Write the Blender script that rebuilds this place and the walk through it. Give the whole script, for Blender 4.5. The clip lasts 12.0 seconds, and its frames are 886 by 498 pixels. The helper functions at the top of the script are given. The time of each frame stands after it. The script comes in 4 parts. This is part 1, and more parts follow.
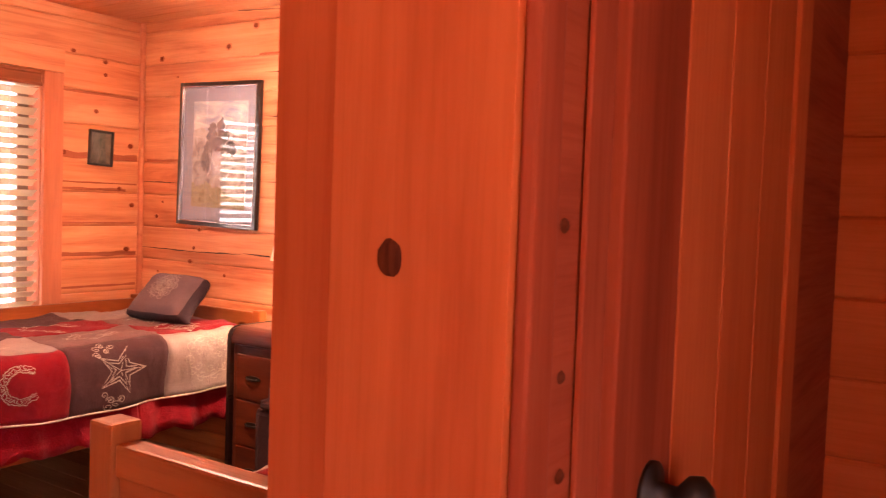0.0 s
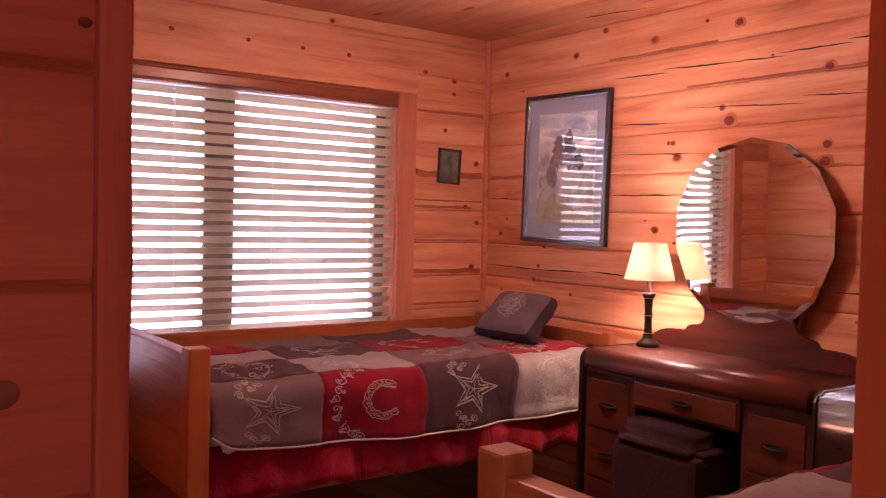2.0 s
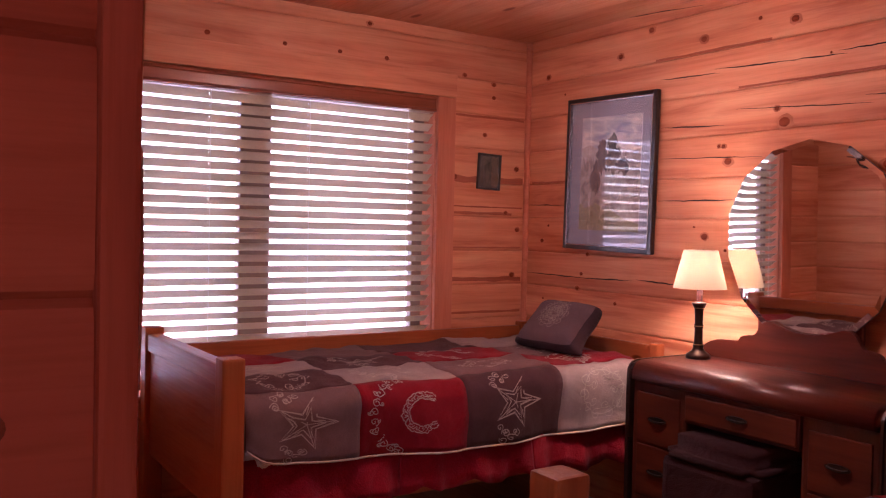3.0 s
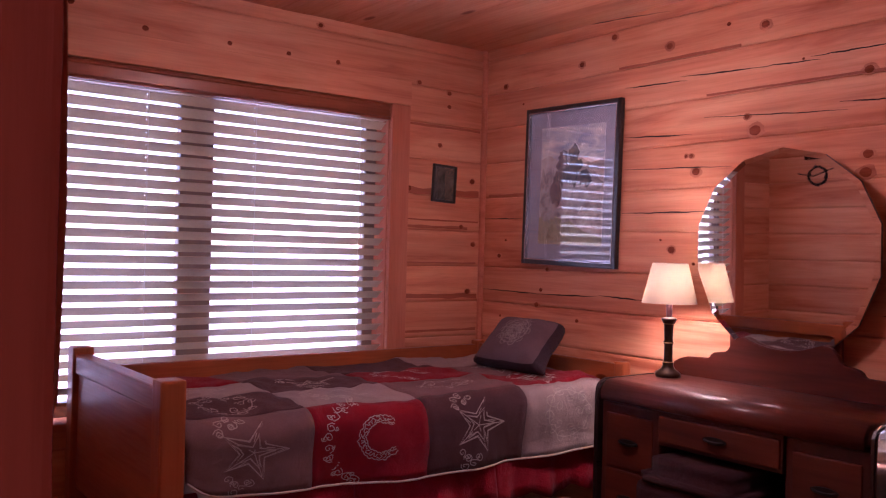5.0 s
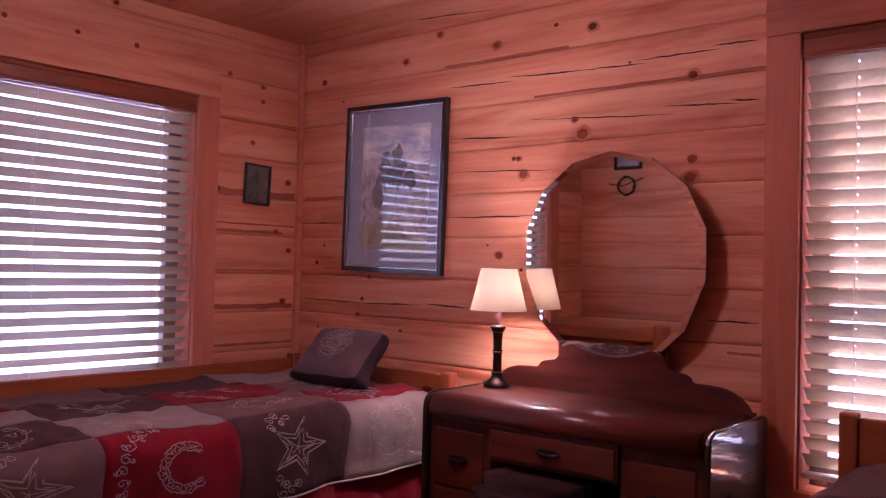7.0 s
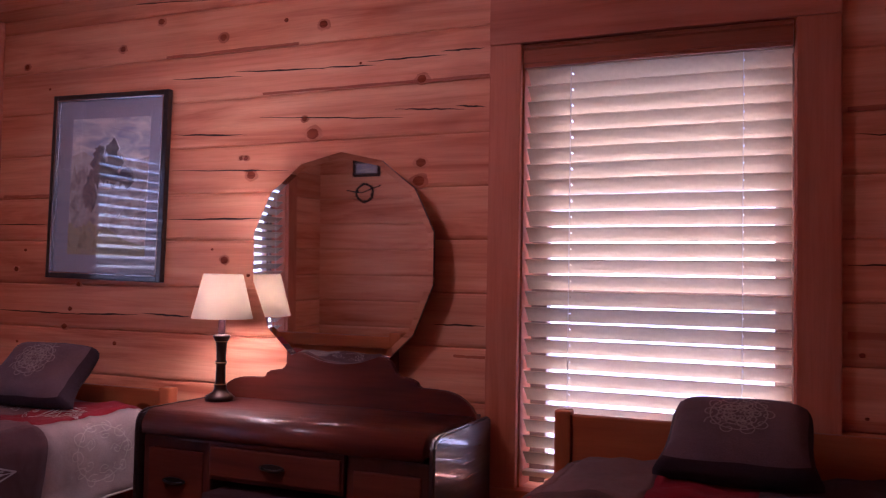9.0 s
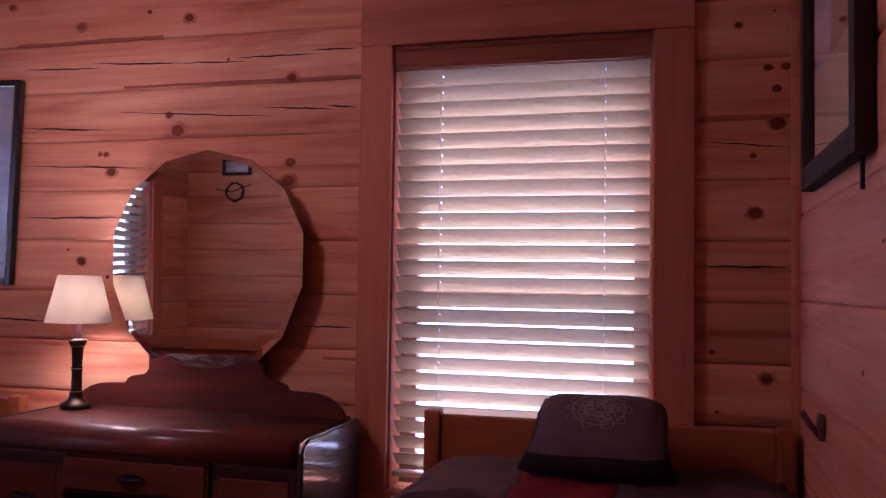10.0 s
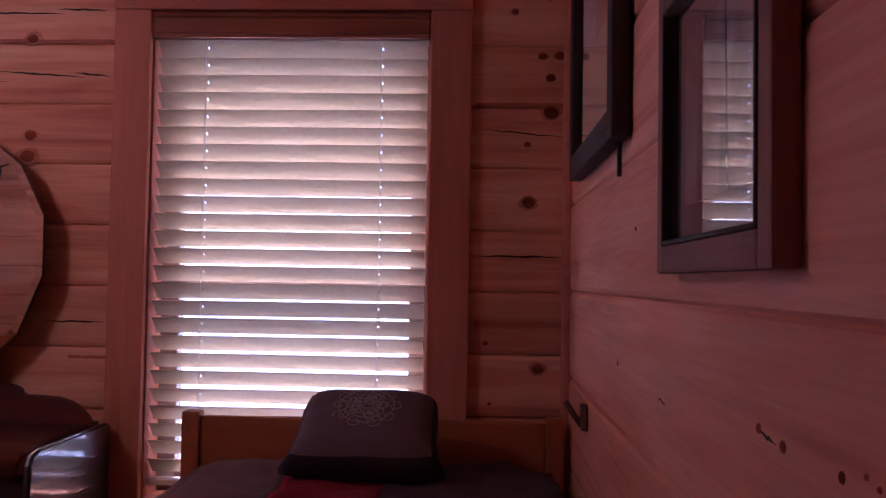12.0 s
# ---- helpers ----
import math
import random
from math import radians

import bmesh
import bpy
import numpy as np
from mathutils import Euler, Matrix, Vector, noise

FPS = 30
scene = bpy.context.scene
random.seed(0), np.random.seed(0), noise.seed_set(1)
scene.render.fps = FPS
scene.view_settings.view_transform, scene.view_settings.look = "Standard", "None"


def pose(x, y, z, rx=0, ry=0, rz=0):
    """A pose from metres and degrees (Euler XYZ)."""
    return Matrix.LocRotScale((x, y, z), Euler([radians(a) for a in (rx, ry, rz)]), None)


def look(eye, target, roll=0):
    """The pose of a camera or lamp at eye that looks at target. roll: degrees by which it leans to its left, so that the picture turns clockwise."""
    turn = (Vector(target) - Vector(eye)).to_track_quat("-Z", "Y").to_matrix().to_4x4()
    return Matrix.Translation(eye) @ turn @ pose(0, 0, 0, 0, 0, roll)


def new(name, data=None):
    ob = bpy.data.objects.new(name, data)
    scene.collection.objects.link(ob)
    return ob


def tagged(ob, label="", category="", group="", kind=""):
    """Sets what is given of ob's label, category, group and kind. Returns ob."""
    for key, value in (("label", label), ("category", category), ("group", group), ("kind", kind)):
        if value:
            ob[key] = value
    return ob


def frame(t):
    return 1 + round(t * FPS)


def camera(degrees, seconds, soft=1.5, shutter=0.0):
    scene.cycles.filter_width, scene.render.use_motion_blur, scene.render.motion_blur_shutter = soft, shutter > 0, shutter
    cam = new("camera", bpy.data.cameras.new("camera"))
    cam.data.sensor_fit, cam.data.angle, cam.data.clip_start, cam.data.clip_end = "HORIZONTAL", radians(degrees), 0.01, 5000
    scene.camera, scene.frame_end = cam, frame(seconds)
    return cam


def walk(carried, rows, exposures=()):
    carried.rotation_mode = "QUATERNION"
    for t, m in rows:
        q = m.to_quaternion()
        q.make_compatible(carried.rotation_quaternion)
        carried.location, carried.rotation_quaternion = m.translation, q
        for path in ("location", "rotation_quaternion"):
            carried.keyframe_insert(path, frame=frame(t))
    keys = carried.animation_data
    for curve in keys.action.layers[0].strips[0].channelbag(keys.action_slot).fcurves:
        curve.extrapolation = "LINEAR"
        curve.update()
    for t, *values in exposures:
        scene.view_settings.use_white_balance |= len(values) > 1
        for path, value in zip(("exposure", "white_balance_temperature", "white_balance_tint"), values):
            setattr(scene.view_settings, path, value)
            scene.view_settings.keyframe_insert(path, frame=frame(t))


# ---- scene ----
cam = camera(54.4, 12.0, soft=1.2, shutter=0.15)
PATH = [
    (0, pose(4.053, -3.034, 1.347, 87.15, -2.03, 33.89)),
    (0.5, pose(3.951, -3.010, 1.330, 87.38, -1.94, 40.54)),
    (1, pose(3.862, -3.015, 1.315, 87.59, -1.72, 45.67)),
    (1.5, pose(3.791, -3.000, 1.305, 87.83, -1.51, 50.32)),
    (2, pose(3.735, -2.963, 1.303, 88.06, -1.37, 54.37)),
    (2.5, pose(3.679, -2.935, 1.304, 88.32, -1.24, 56.75)),
    (4.5, pose(3.479, -2.875, 1.253, 89.93, -1.32, 54.57)),
    (5, pose(3.413, -2.858, 1.251, 90.17, -1.43, 52.61)),
    (5.5, pose(3.351, -2.831, 1.247, 90.37, -1.44, 50.18)),
    (6, pose(3.296, -2.800, 1.237, 90.71, -1.36, 47.26)),
    (6.5, pose(3.244, -2.770, 1.234, 90.93, -1.35, 43.73)),
    (7, pose(3.205, -2.730, 1.230, 91.20, -1.37, 40.00)),
    (9, pose(3.198, -2.599, 1.213, 92.23, -1.05, 23.32)),
    (9.5, pose(3.205, -2.596, 1.215, 92.30, -0.95, 19.06)),
    (10, pose(3.214, -2.593, 1.216, 92.39, -0.87, 15.09)),
    (10.5, pose(3.227, -2.579, 1.215, 92.52, -0.80, 11.53)),
    (11, pose(3.251, -2.527, 1.211, 92.65, -0.88, 8.60)),
    (11.5, pose(3.269, -2.481, 1.210, 92.39, -0.88, 5.48)),
    (12, pose(3.290, -2.437, 1.211, 92.07, -0.92, 2.28)),
]
EXPOSURES = [(0.0, 4.5, 8200, 50), (0.5, 4.35, 7900, 50), (1.0, 4.05, 7000, 49), (1.5, 3.7, 6600, 51), (2.0, 3.35, 6200, 52),
             (2.5, 3.1, 6050, 55), (4.5, 2.62, 5450, 61), (7.0, 2.52, 5200, 62), (9.0, 2.2, 4950, 55), (12.0, 1.95, 4700, 49)]
walk(cam, PATH, EXPOSURES)

# ---- world and light ----
world = bpy.data.worlds.new("sky")
world.use_nodes = True
scene.world = world
wn = world.node_tree
sky = wn.nodes.new("ShaderNodeTexSky")
sky.sky_type = "NISHITA"
sky.sun_disc = False
sky.sun_elevation, sky.sun_rotation = radians(56), radians(-13)
wn.links.new(sky.outputs["Color"], wn.nodes["Background"].inputs["Color"])
wn.nodes["Background"].inputs["Strength"].default_value = 0.18
sun = new("sun", bpy.data.lights.new("sun", "SUN"))
sun.data.energy, sun.data.angle, sun.data.color = 5.0, radians(1), (1.0, 0.95, 0.88)
sun.matrix_world = look((-1.15, 5, 7.6), (0, 0, 0))


def hall_fill_light(name, eye, target, w, h, power, colour):
    ob = new(name, bpy.data.lights.new(name, "AREA"))
    ob.data.shape, ob.data.size, ob.data.size_y = "RECTANGLE", w, h
    ob.data.energy, ob.data.color = power, colour
    ob.matrix_world = look(eye, target)
    return ob


# Added warm fill lamp for jamb, door and entry; no source is seen here.
hall_fill_light("hall_fill_light", (4.935, -3.75, 1.45), (3.5, -2.85, 1.35), 0.7, 1.05, 1.1, (1.0, 0.46, 0.20))


# ---- materials ----
def mat(name):
    m = bpy.data.materials.new(name)
    m.use_nodes = True
    nt = m.node_tree
    return m, nt, nt.nodes["Principled BSDF"]


def node(nt, kind, **props):
    n = nt.nodes.new(kind)
    for k, v in props.items():
        n.inputs[k].default_value = v
    return n


def ramp(nt, fac, stops):
    r = nt.nodes.new("ShaderNodeValToRGB")
    els = r.color_ramp.elements
    els[0].position, els[0].color = stops[0][0], (*stops[0][1], 1)
    els[1].position, els[1].color = stops[-1][0], (*stops[-1][1], 1)
    for p, c in stops[1:-1]:
        e = els.new(p)
        e.color = (*c, 1)
    nt.links.new(fac, r.inputs["Fac"])
    return r.outputs["Color"]


def mix(nt, fac, a, b, blend="MIX"):
    m = nt.nodes.new("ShaderNodeMix")
    m.data_type, m.blend_type = "RGBA", blend
    for sock, v in ((m.inputs["Factor"], fac), (m.inputs["A"], a), (m.inputs["B"], b)):
        if hasattr(v, "is_linked"):
            nt.links.new(v, sock)
        elif isinstance(v, tuple):
            sock.default_value = (*v, 1)
        else:
            sock.default_value = v
    return m.outputs["Result"]


def wood(name, light, mid, dark, rough=0.45, coat=0.0, knots=0.0, scale=1.0, bump=0.12, heart=0.0, spec=0.2):
    """Boards whose grain runs along the local x axis; each board takes its own piece of the pattern."""
    m, nt, bsdf = mat(name)
    ln = nt.links.new
    co = nt.nodes.new("ShaderNodeTexCoord")
    info = nt.nodes.new("ShaderNodeObjectInfo")
    off = nt.nodes.new("ShaderNodeVectorMath")
    off.operation = "MULTIPLY_ADD"
    ln(info.outputs["Random"], off.inputs[0])
    off.inputs[1].default_value = (31.0, 17.0, 23.0)
    ln(co.outputs["Object"], off.inputs[2])

    def mapped(sx, sy, sz):
        mp = nt.nodes.new("ShaderNodeMapping")
        mp.inputs["Scale"].default_value = (sx * scale, sy * scale, sz * scale)
        ln(off.outputs[0], mp.inputs["Vector"])
        return mp.outputs["Vector"]

    broad = node(nt, "ShaderNodeTexNoise", Scale=1.0, Detail=4.0, Roughness=0.6, Distortion=0.8)
    ln(mapped(0.9, 9.0, 9.0), broad.inputs["Vector"])
    fine = node(nt, "ShaderNodeTexNoise", Scale=1.0, Detail=5.0, Roughness=0.65, Distortion=0.3)
    ln(mapped(5.0, 120.0, 120.0), fine.inputs["Vector"])
    blotch = node(nt, "ShaderNodeTexNoise", Scale=1.0, Detail=3.0, Roughness=0.5)
    ln(mapped(1.6, 3.0, 3.0), blotch.inputs["Vector"])
    col = ramp(nt, broad.outputs["Fac"], [(0.28, dark), (0.45, mid), (0.62, light), (0.8, mid)])
    streak = ramp(nt, fine.outputs["Fac"], [(0.3, (0.62, 0.55, 0.48)), (0.55, (1, 1, 1))])
    col = mix(nt, 0.3, col, streak, "MULTIPLY")
    tone = ramp(nt, blotch.outputs["Fac"], [(0.3, (0.78, 0.68, 0.6)), (0.6, (1.0, 1.0, 1.0))])
    col = mix(nt, 0.6, col, tone, "MULTIPLY")
    if heart:
        band = node(nt, "ShaderNodeTexNoise", Scale=1.0, Detail=3.0, Roughness=0.55, Distortion=0.5)
        ln(mapped(0.55, 16.0, 16.0), band.inputs["Vector"])
        hb = ramp(nt, band.outputs["Fac"], [(0.30, (0.62, 0.36, 0.30)), (0.42, (0.92, 0.82, 0.76)), (0.55, (1, 1, 1)), (0.68, (1.08, 1.16, 1.18))])
        col = mix(nt, heart, col, hb, "MULTIPLY")
    each = ramp(nt, info.outputs["Random"], [(0.0, (0.70, 0.62, 0.58)), (0.35, (1.0, 1.0, 1.0)), (0.7, (0.86, 0.78, 0.72)), (1.0, (1.0, 0.96, 0.9))])
    col = mix(nt, 0.7, col, each, "MULTIPLY")
    if knots:
        vor = node(nt, "ShaderNodeTexVoronoi", Scale=1.0, Randomness=1.0)
        ln(mapped(1.8, 5.0, 5.0), vor.inputs["Vector"])
        spot = ramp(nt, vor.outputs["Distance"], [(knots * 0.45, (0.16, 0.06, 0.03)), (knots * 0.75, (0.4, 0.2, 0.1)), (knots, (1, 1, 1))])
        col = mix(nt, 0.9, col, spot, "MULTIPLY")
    ln(col, bsdf.inputs["Base Color"])
    rr = ramp(nt, fine.outputs["Fac"], [(0.3, (rough + 0.15,) * 3), (0.7, (rough,) * 3)])
    ln(rr, bsdf.inputs["Roughness"])
    bsdf.inputs["Specular IOR Level"].default_value = spec
    bsdf.inputs["Coat Weight"].default_value = coat
    bsdf.inputs["Coat Roughness"].default_value = 0.2
    bp = node(nt, "ShaderNodeBump", Strength=bump, Distance=0.004)
    ln(fine.outputs["Fac"], bp.inputs["Height"])
    ln(bp.outputs["Normal"], bsdf.inputs["Normal"])
    return m


def plain(name, colour, rough=0.5, metal=0.0, noise_scale=40.0, vary=0.15, bump=0.05, coat=0.0, sheen=0.0, dist=0.002):
    m, nt, bsdf = mat(name)
    co = nt.nodes.new("ShaderNodeTexCoord")
    n1 = node(nt, "ShaderNodeTexNoise", Scale=noise_scale, Detail=4.0)
    n2 = node(nt, "ShaderNodeTexNoise", Scale=noise_scale * 0.08, Detail=2.0)
    for n in (n1, n2):
        nt.links.new(co.outputs["Object"], n.inputs["Vector"])
    lo = tuple(c * (1 - vary) for c in colour)
    hi = tuple(min(1, c * (1 + vary)) for c in colour)
    col = ramp(nt, n1.outputs["Fac"], [(0.3, lo), (0.7, hi)])
    tone = ramp(nt, n2.outputs["Fac"], [(0.35, (1 - vary,) * 3), (0.65, (1, 1, 1))])
    nt.links.new(mix(nt, 0.8, col, tone, "MULTIPLY"), bsdf.inputs["Base Color"])
    bsdf.inputs["Roughness"].default_value = rough
    bsdf.inputs["Metallic"].default_value = metal
    bsdf.inputs["Coat Weight"].default_value = coat
    bsdf.inputs["Coat Roughness"].default_value = 0.08
    bsdf.inputs["Sheen Weight"].default_value = sheen
    if bump:
        bp = node(nt, "ShaderNodeBump", Strength=bump * 4, Distance=dist)
        nt.links.new(n1.outputs["Fac"], bp.inputs["Height"])
        nt.links.new(bp.outputs["Normal"], bsdf.inputs["Normal"])
    return m


def fabric(name, colour, weave=420.0, vary=0.18):
    """Woven cloth: fine weave, soft creases."""
    m, nt, bsdf = mat(name)
    co = nt.nodes.new("ShaderNodeTexCoord")
    w = node(nt, "ShaderNodeTexNoise", Scale=weave, Detail=2.0)
    c = node(nt, "ShaderNodeTexNoise", Scale=9.0, Detail=4.0, Distortion=1.2)
    for n in (w, c):
        nt.links.new(co.outputs["Object"], n.inputs["Vector"])
    col = ramp(nt, w.outputs["Fac"], [(0.3, tuple(v * (1 - vary) for v in colour)), (0.7, tuple(min(1, v * (1 + vary)) for v in colour))])
    tone = ramp(nt, c.outputs["Fac"], [(0.3, (0.82, 0.82, 0.82)), (0.65, (1, 1, 1))])
    nt.links.new(mix(nt, 0.8, col, tone, "MULTIPLY"), bsdf.inputs["Base Color"])
    bsdf.inputs["Roughness"].default_value = 0.95
    bsdf.inputs["Specular IOR Level"].default_value = 0.2
    bsdf.inputs["Sheen Weight"].default_value = 0.04
    add = nt.nodes.new("ShaderNodeMath")
    add.operation = "MULTIPLY_ADD"
    nt.links.new(c.outputs["Fac"], add.inputs[0])
    add.inputs[1].default_value = 4.0
    nt.links.new(w.outputs["Fac"], add.inputs[2])
    bp = node(nt, "ShaderNodeBump", Strength=0.5, Distance=0.007)
    nt.links.new(add.outputs[0], bp.inputs["Height"])
    nt.links.new(bp.outputs["Normal"], bsdf.inputs["Normal"])
    return m


LOG = wood("pine_log", (0.79, 0.41, 0.225), (0.71, 0.315, 0.165), (0.49, 0.16, 0.075), rough=0.5, heart=0.55)
# Pine deepened to red: warm bounced light by the doorway is in the colour.
JAMB_BOUNCE = wood("jamb_pine_bounce", (0.48, 0.105, 0.032), (0.44, 0.09, 0.027), (0.38, 0.07, 0.022), rough=0.7, spec=0.05)
# Darker copy of that pine, with the hall and entry shade painted in.
HALL_SHADE = wood("pine_hall_shade", (0.32, 0.062, 0.026), (0.28, 0.05, 0.022), (0.21, 0.034, 0.015), rough=0.75, spec=0.04)
LOGK = wood("pine_log_knotty", (0.68, 0.38, 0.21), (0.62, 0.32, 0.16), (0.46, 0.20, 0.09), rough=0.42, knots=0.16, heart=0.9)
PALE = wood("pine_pale", (0.76, 0.36, 0.235), (0.70, 0.31, 0.195), (0.58, 0.22, 0.13), rough=0.6, knots=0.10, heart=0.6)
CEIL = wood("pine_ceiling", (0.77, 0.41, 0.23), (0.70, 0.33, 0.175), (0.54, 0.22, 0.10), rough=0.4, knots=0.12)
TRIM = wood("pine_trim", (0.62, 0.25, 0.135), (0.57, 0.21, 0.11), (0.46, 0.15, 0.075), rough=0.45)
HONEY = wood("pine_honey", (0.41, 0.130, 0.040), (0.36, 0.105, 0.032), (0.28, 0.072, 0.022), rough=0.35, coat=0.08, knots=0.07)
KNOT = wood("pine_knot", (0.30, 0.082, 0.038), (0.22, 0.056, 0.026), (0.12, 0.030, 0.015), rough=0.75, scale=6, spec=0.05)
DEEPK = wood("pine_dead_knot", (0.16, 0.035, 0.016), (0.11, 0.024, 0.011), (0.06, 0.012, 0.007), rough=0.8, scale=6, spec=0.03)
KRING = wood("pine_knot_ring", (0.60, 0.25, 0.13), (0.52, 0.20, 0.10), (0.40, 0.13, 0.06), rough=0.42, scale=3)
STAIN = wood("pine_heartwood", (0.44, 0.15, 0.075), (0.38, 0.12, 0.058), (0.28, 0.075, 0.036), rough=0.42)
CRACK = plain("dark_check", (0.02, 0.01, 0.007), 0.9)
RED = wood("mahogany", (0.135, 0.025, 0.010), (0.10, 0.018, 0.008), (0.06, 0.010, 0.005), rough=0.45, coat=0.3, bump=0.04, spec=0.25)
LACQ = wood("dark_lacquer", (0.035, 0.016, 0.012), (0.028, 0.012, 0.01), (0.018, 0.008, 0.007), rough=0.25, coat=0.8, bump=0.008, spec=0.5)
LACQ.node_tree.nodes["Principled BSDF"].inputs["Coat Roughness"].default_value = 0.07
PANEL = wood("figured_veneer", (0.125, 0.030, 0.012), (0.09, 0.020, 0.009), (0.05, 0.010, 0.005), rough=0.4, coat=0.2, bump=0.03, spec=0.3)
VENEER = wood("walnut_veneer", (0.09, 0.021, 0.010), (0.068, 0.015, 0.008), (0.042, 0.009, 0.005), rough=0.35, coat=0.25, bump=0.04, spec=0.5)
FLOOR = wood("floor_board", (0.42, 0.25, 0.12), (0.36, 0.20, 0.09), (0.25, 0.13, 0.06), rough=0.4)
VALANCE = wood("valance_wood", (0.34, 0.115, 0.055), (0.28, 0.09, 0.042), (0.20, 0.06, 0.028), rough=0.25, coat=0.5)
SLAT = plain("slat_white", (0.56, 0.455, 0.30), 0.45, noise_scale=60, vary=0.05, bump=0.01)
VINYL = plain("window_clad", (0.20, 0.13, 0.09), 0.4, vary=0.05)
CORD = plain("blind_cord", (0.75, 0.72, 0.68), 0.8, noise_scale=300)
GREY = fabric("quilt_taupe", (0.165, 0.094, 0.091))
CHAR = fabric("quilt_plum", (0.076, 0.033, 0.036))
CREAM = fabric("quilt_stone", (0.29, 0.225, 0.212))
CRIM = fabric("quilt_crimson", (0.21, 0.007, 0.013))
SKIRT = fabric("skirt_crimson", (0.25, 0.008, 0.016), weave=200)
THREAD = fabric("thread_ivory", (0.40, 0.34, 0.30), weave=600)
FADED = fabric("thread_faded", (0.30, 0.24, 0.22), weave=600)
PIPING = fabric("piping_ivory", (0.55, 0.47, 0.40), weave=600)
MAUVE = fabric("cushion_mauve", (0.135, 0.085, 0.092))
PLUM = fabric("cushion_plum", (0.04, 0.023, 0.03))
STOOLF = fabric("stool_mauve", (0.045, 0.018, 0.022), weave=260)
SHEET = fabric("mattress_ticking", (0.6, 0.56, 0.5))
STEEL = plain("frame_pewter", (0.32, 0.33, 0.36), 0.25, 0.9, vary=0.1)
BLACK = plain("frame_black", (0.02, 0.018, 0.018), 0.3, coat=0.4)
OAK = wood("frame_oak", (0.24, 0.105, 0.075), (0.20, 0.085, 0.06), (0.13, 0.05, 0.036), rough=0.55)
DKOAK = wood("frame_dark", (0.05, 0.026, 0.02), (0.04, 0.02, 0.016), (0.025, 0.013, 0.01), rough=0.6)
MATB = plain("mat_slate", (0.25, 0.25, 0.31), 0.9, noise_scale=200, vary=0.06)
MATD = plain("mat_dark", (0.10, 0.085, 0.09), 0.9, noise_scale=200, vary=0.06)
BRONZE = plain("lamp_bronze", (0.05, 0.03, 0.022), 0.3, 0.7, vary=0.3)
BRASS = plain("aged_brass", (0.42, 0.28, 0.12), 0.35, 0.9, vary=0.2)
IRON = plain("dark_iron", (0.03, 0.027, 0.025), 0.5, 0.6, vary=0.3)
EARTH = plain("pale_ground", (0.45, 0.44, 0.41), 0.95, noise_scale=1.5, vary=0.25)


def painting(name, stops, scale, detail=6.0, stretch=(1, 1, 1)):
    m, nt, bsdf = mat(name)
    co = nt.nodes.new("ShaderNodeTexCoord")
    mp = nt.nodes.new("ShaderNodeMapping")
    mp.inputs["Scale"].default_value = stretch
    nt.links.new(co.outputs["Object"], mp.inputs["Vector"])
    n = node(nt, "ShaderNodeTexNoise", Scale=scale, Detail=detail, Roughness=0.6, Distortion=0.7)
    nt.links.new(mp.outputs["Vector"], n.inputs["Vector"])
    nt.links.new(ramp(nt, n.outputs["Fac"], stops), bsdf.inputs["Base Color"])
    bsdf.inputs["Roughness"].default_value = 0.8
    return m


ART_SKY = painting("art_sky", [(0.35, (0.24, 0.27, 0.38)), (0.5, (0.42, 0.41, 0.45)), (0.65, (0.66, 0.60, 0.56))], 9, stretch=(1, 1, 2.5))
ART_ROCK = painting("art_rock", [(0.3, (0.16, 0.13, 0.14)), (0.45, (0.36, 0.30, 0.28)), (0.58, (0.46, 0.42, 0.40)), (0.7, (0.26, 0.22, 0.12))], 14)
ART_DARK = painting("art_dark", [(0.35, (0.06, 0.06, 0.085)), (0.65, (0.20, 0.155, 0.145))], 34)
ART_GRASS = painting("art_grass", [(0.3, (0.15, 0.12, 0.07)), (0.5, (0.28, 0.24, 0.15)), (0.7, (0.22, 0.19, 0.16))], 20)
ART_WOOD = painting("art_forest", [(0.35, (0.10, 0.065, 0.06)), (0.5, (0.22, 0.15, 0.13)), (0.65, (0.36, 0.27, 0.24))], 7, stretch=(1, 5, 1))
ART_RED = painting("art_butte", [(0.35, (0.18, 0.06, 0.04)), (0.65, (0.34, 0.16, 0.09))], 12)
ART_SAND = painting("art_sand", [(0.35, (0.55, 0.38, 0.24)), (0.65, (0.72, 0.55, 0.36))], 10)
ART_GREEN = painting("art_green", [(0.35, (0.03, 0.026, 0.018)), (0.65, (0.15, 0.125, 0.09))], 30)

ART_SCRUB = painting("art_scrub", [(0.3, (0.14, 0.12, 0.13)), (0.5, (0.30, 0.26, 0.25)), (0.7, (0.42, 0.38, 0.36))], 26)
ART_PALE = painting("art_pale", [(0.35, (0.26, 0.24, 0.26)), (0.65, (0.44, 0.41, 0.41))], 18)

MIRROR, _nt, _b = mat("mirror_silver")
_b.inputs["Base Color"].default_value, _b.inputs["Metallic"].default_value, _b.inputs["Roughness"].default_value = (0.90, 0.89, 0.87, 1), 1.0, 0.02
GLASS, _nt, _b = mat("picture_glass")
_b.inputs["Transmission Weight"].default_value, _b.inputs["Roughness"].default_value, _b.inputs["IOR"].default_value = 1.0, 0.005, 1.5
_b.inputs["Base Color"].default_value = (0.97, 0.98, 0.98, 1)
SHADE, _nt, _b = mat("lamp_shade_linen")
_b.inputs["Base Color"].default_value, _b.inputs["Roughness"].default_value = (0.85, 0.80, 0.72, 1), 0.9
_tr = _nt.nodes.new("ShaderNodeBsdfTranslucent")
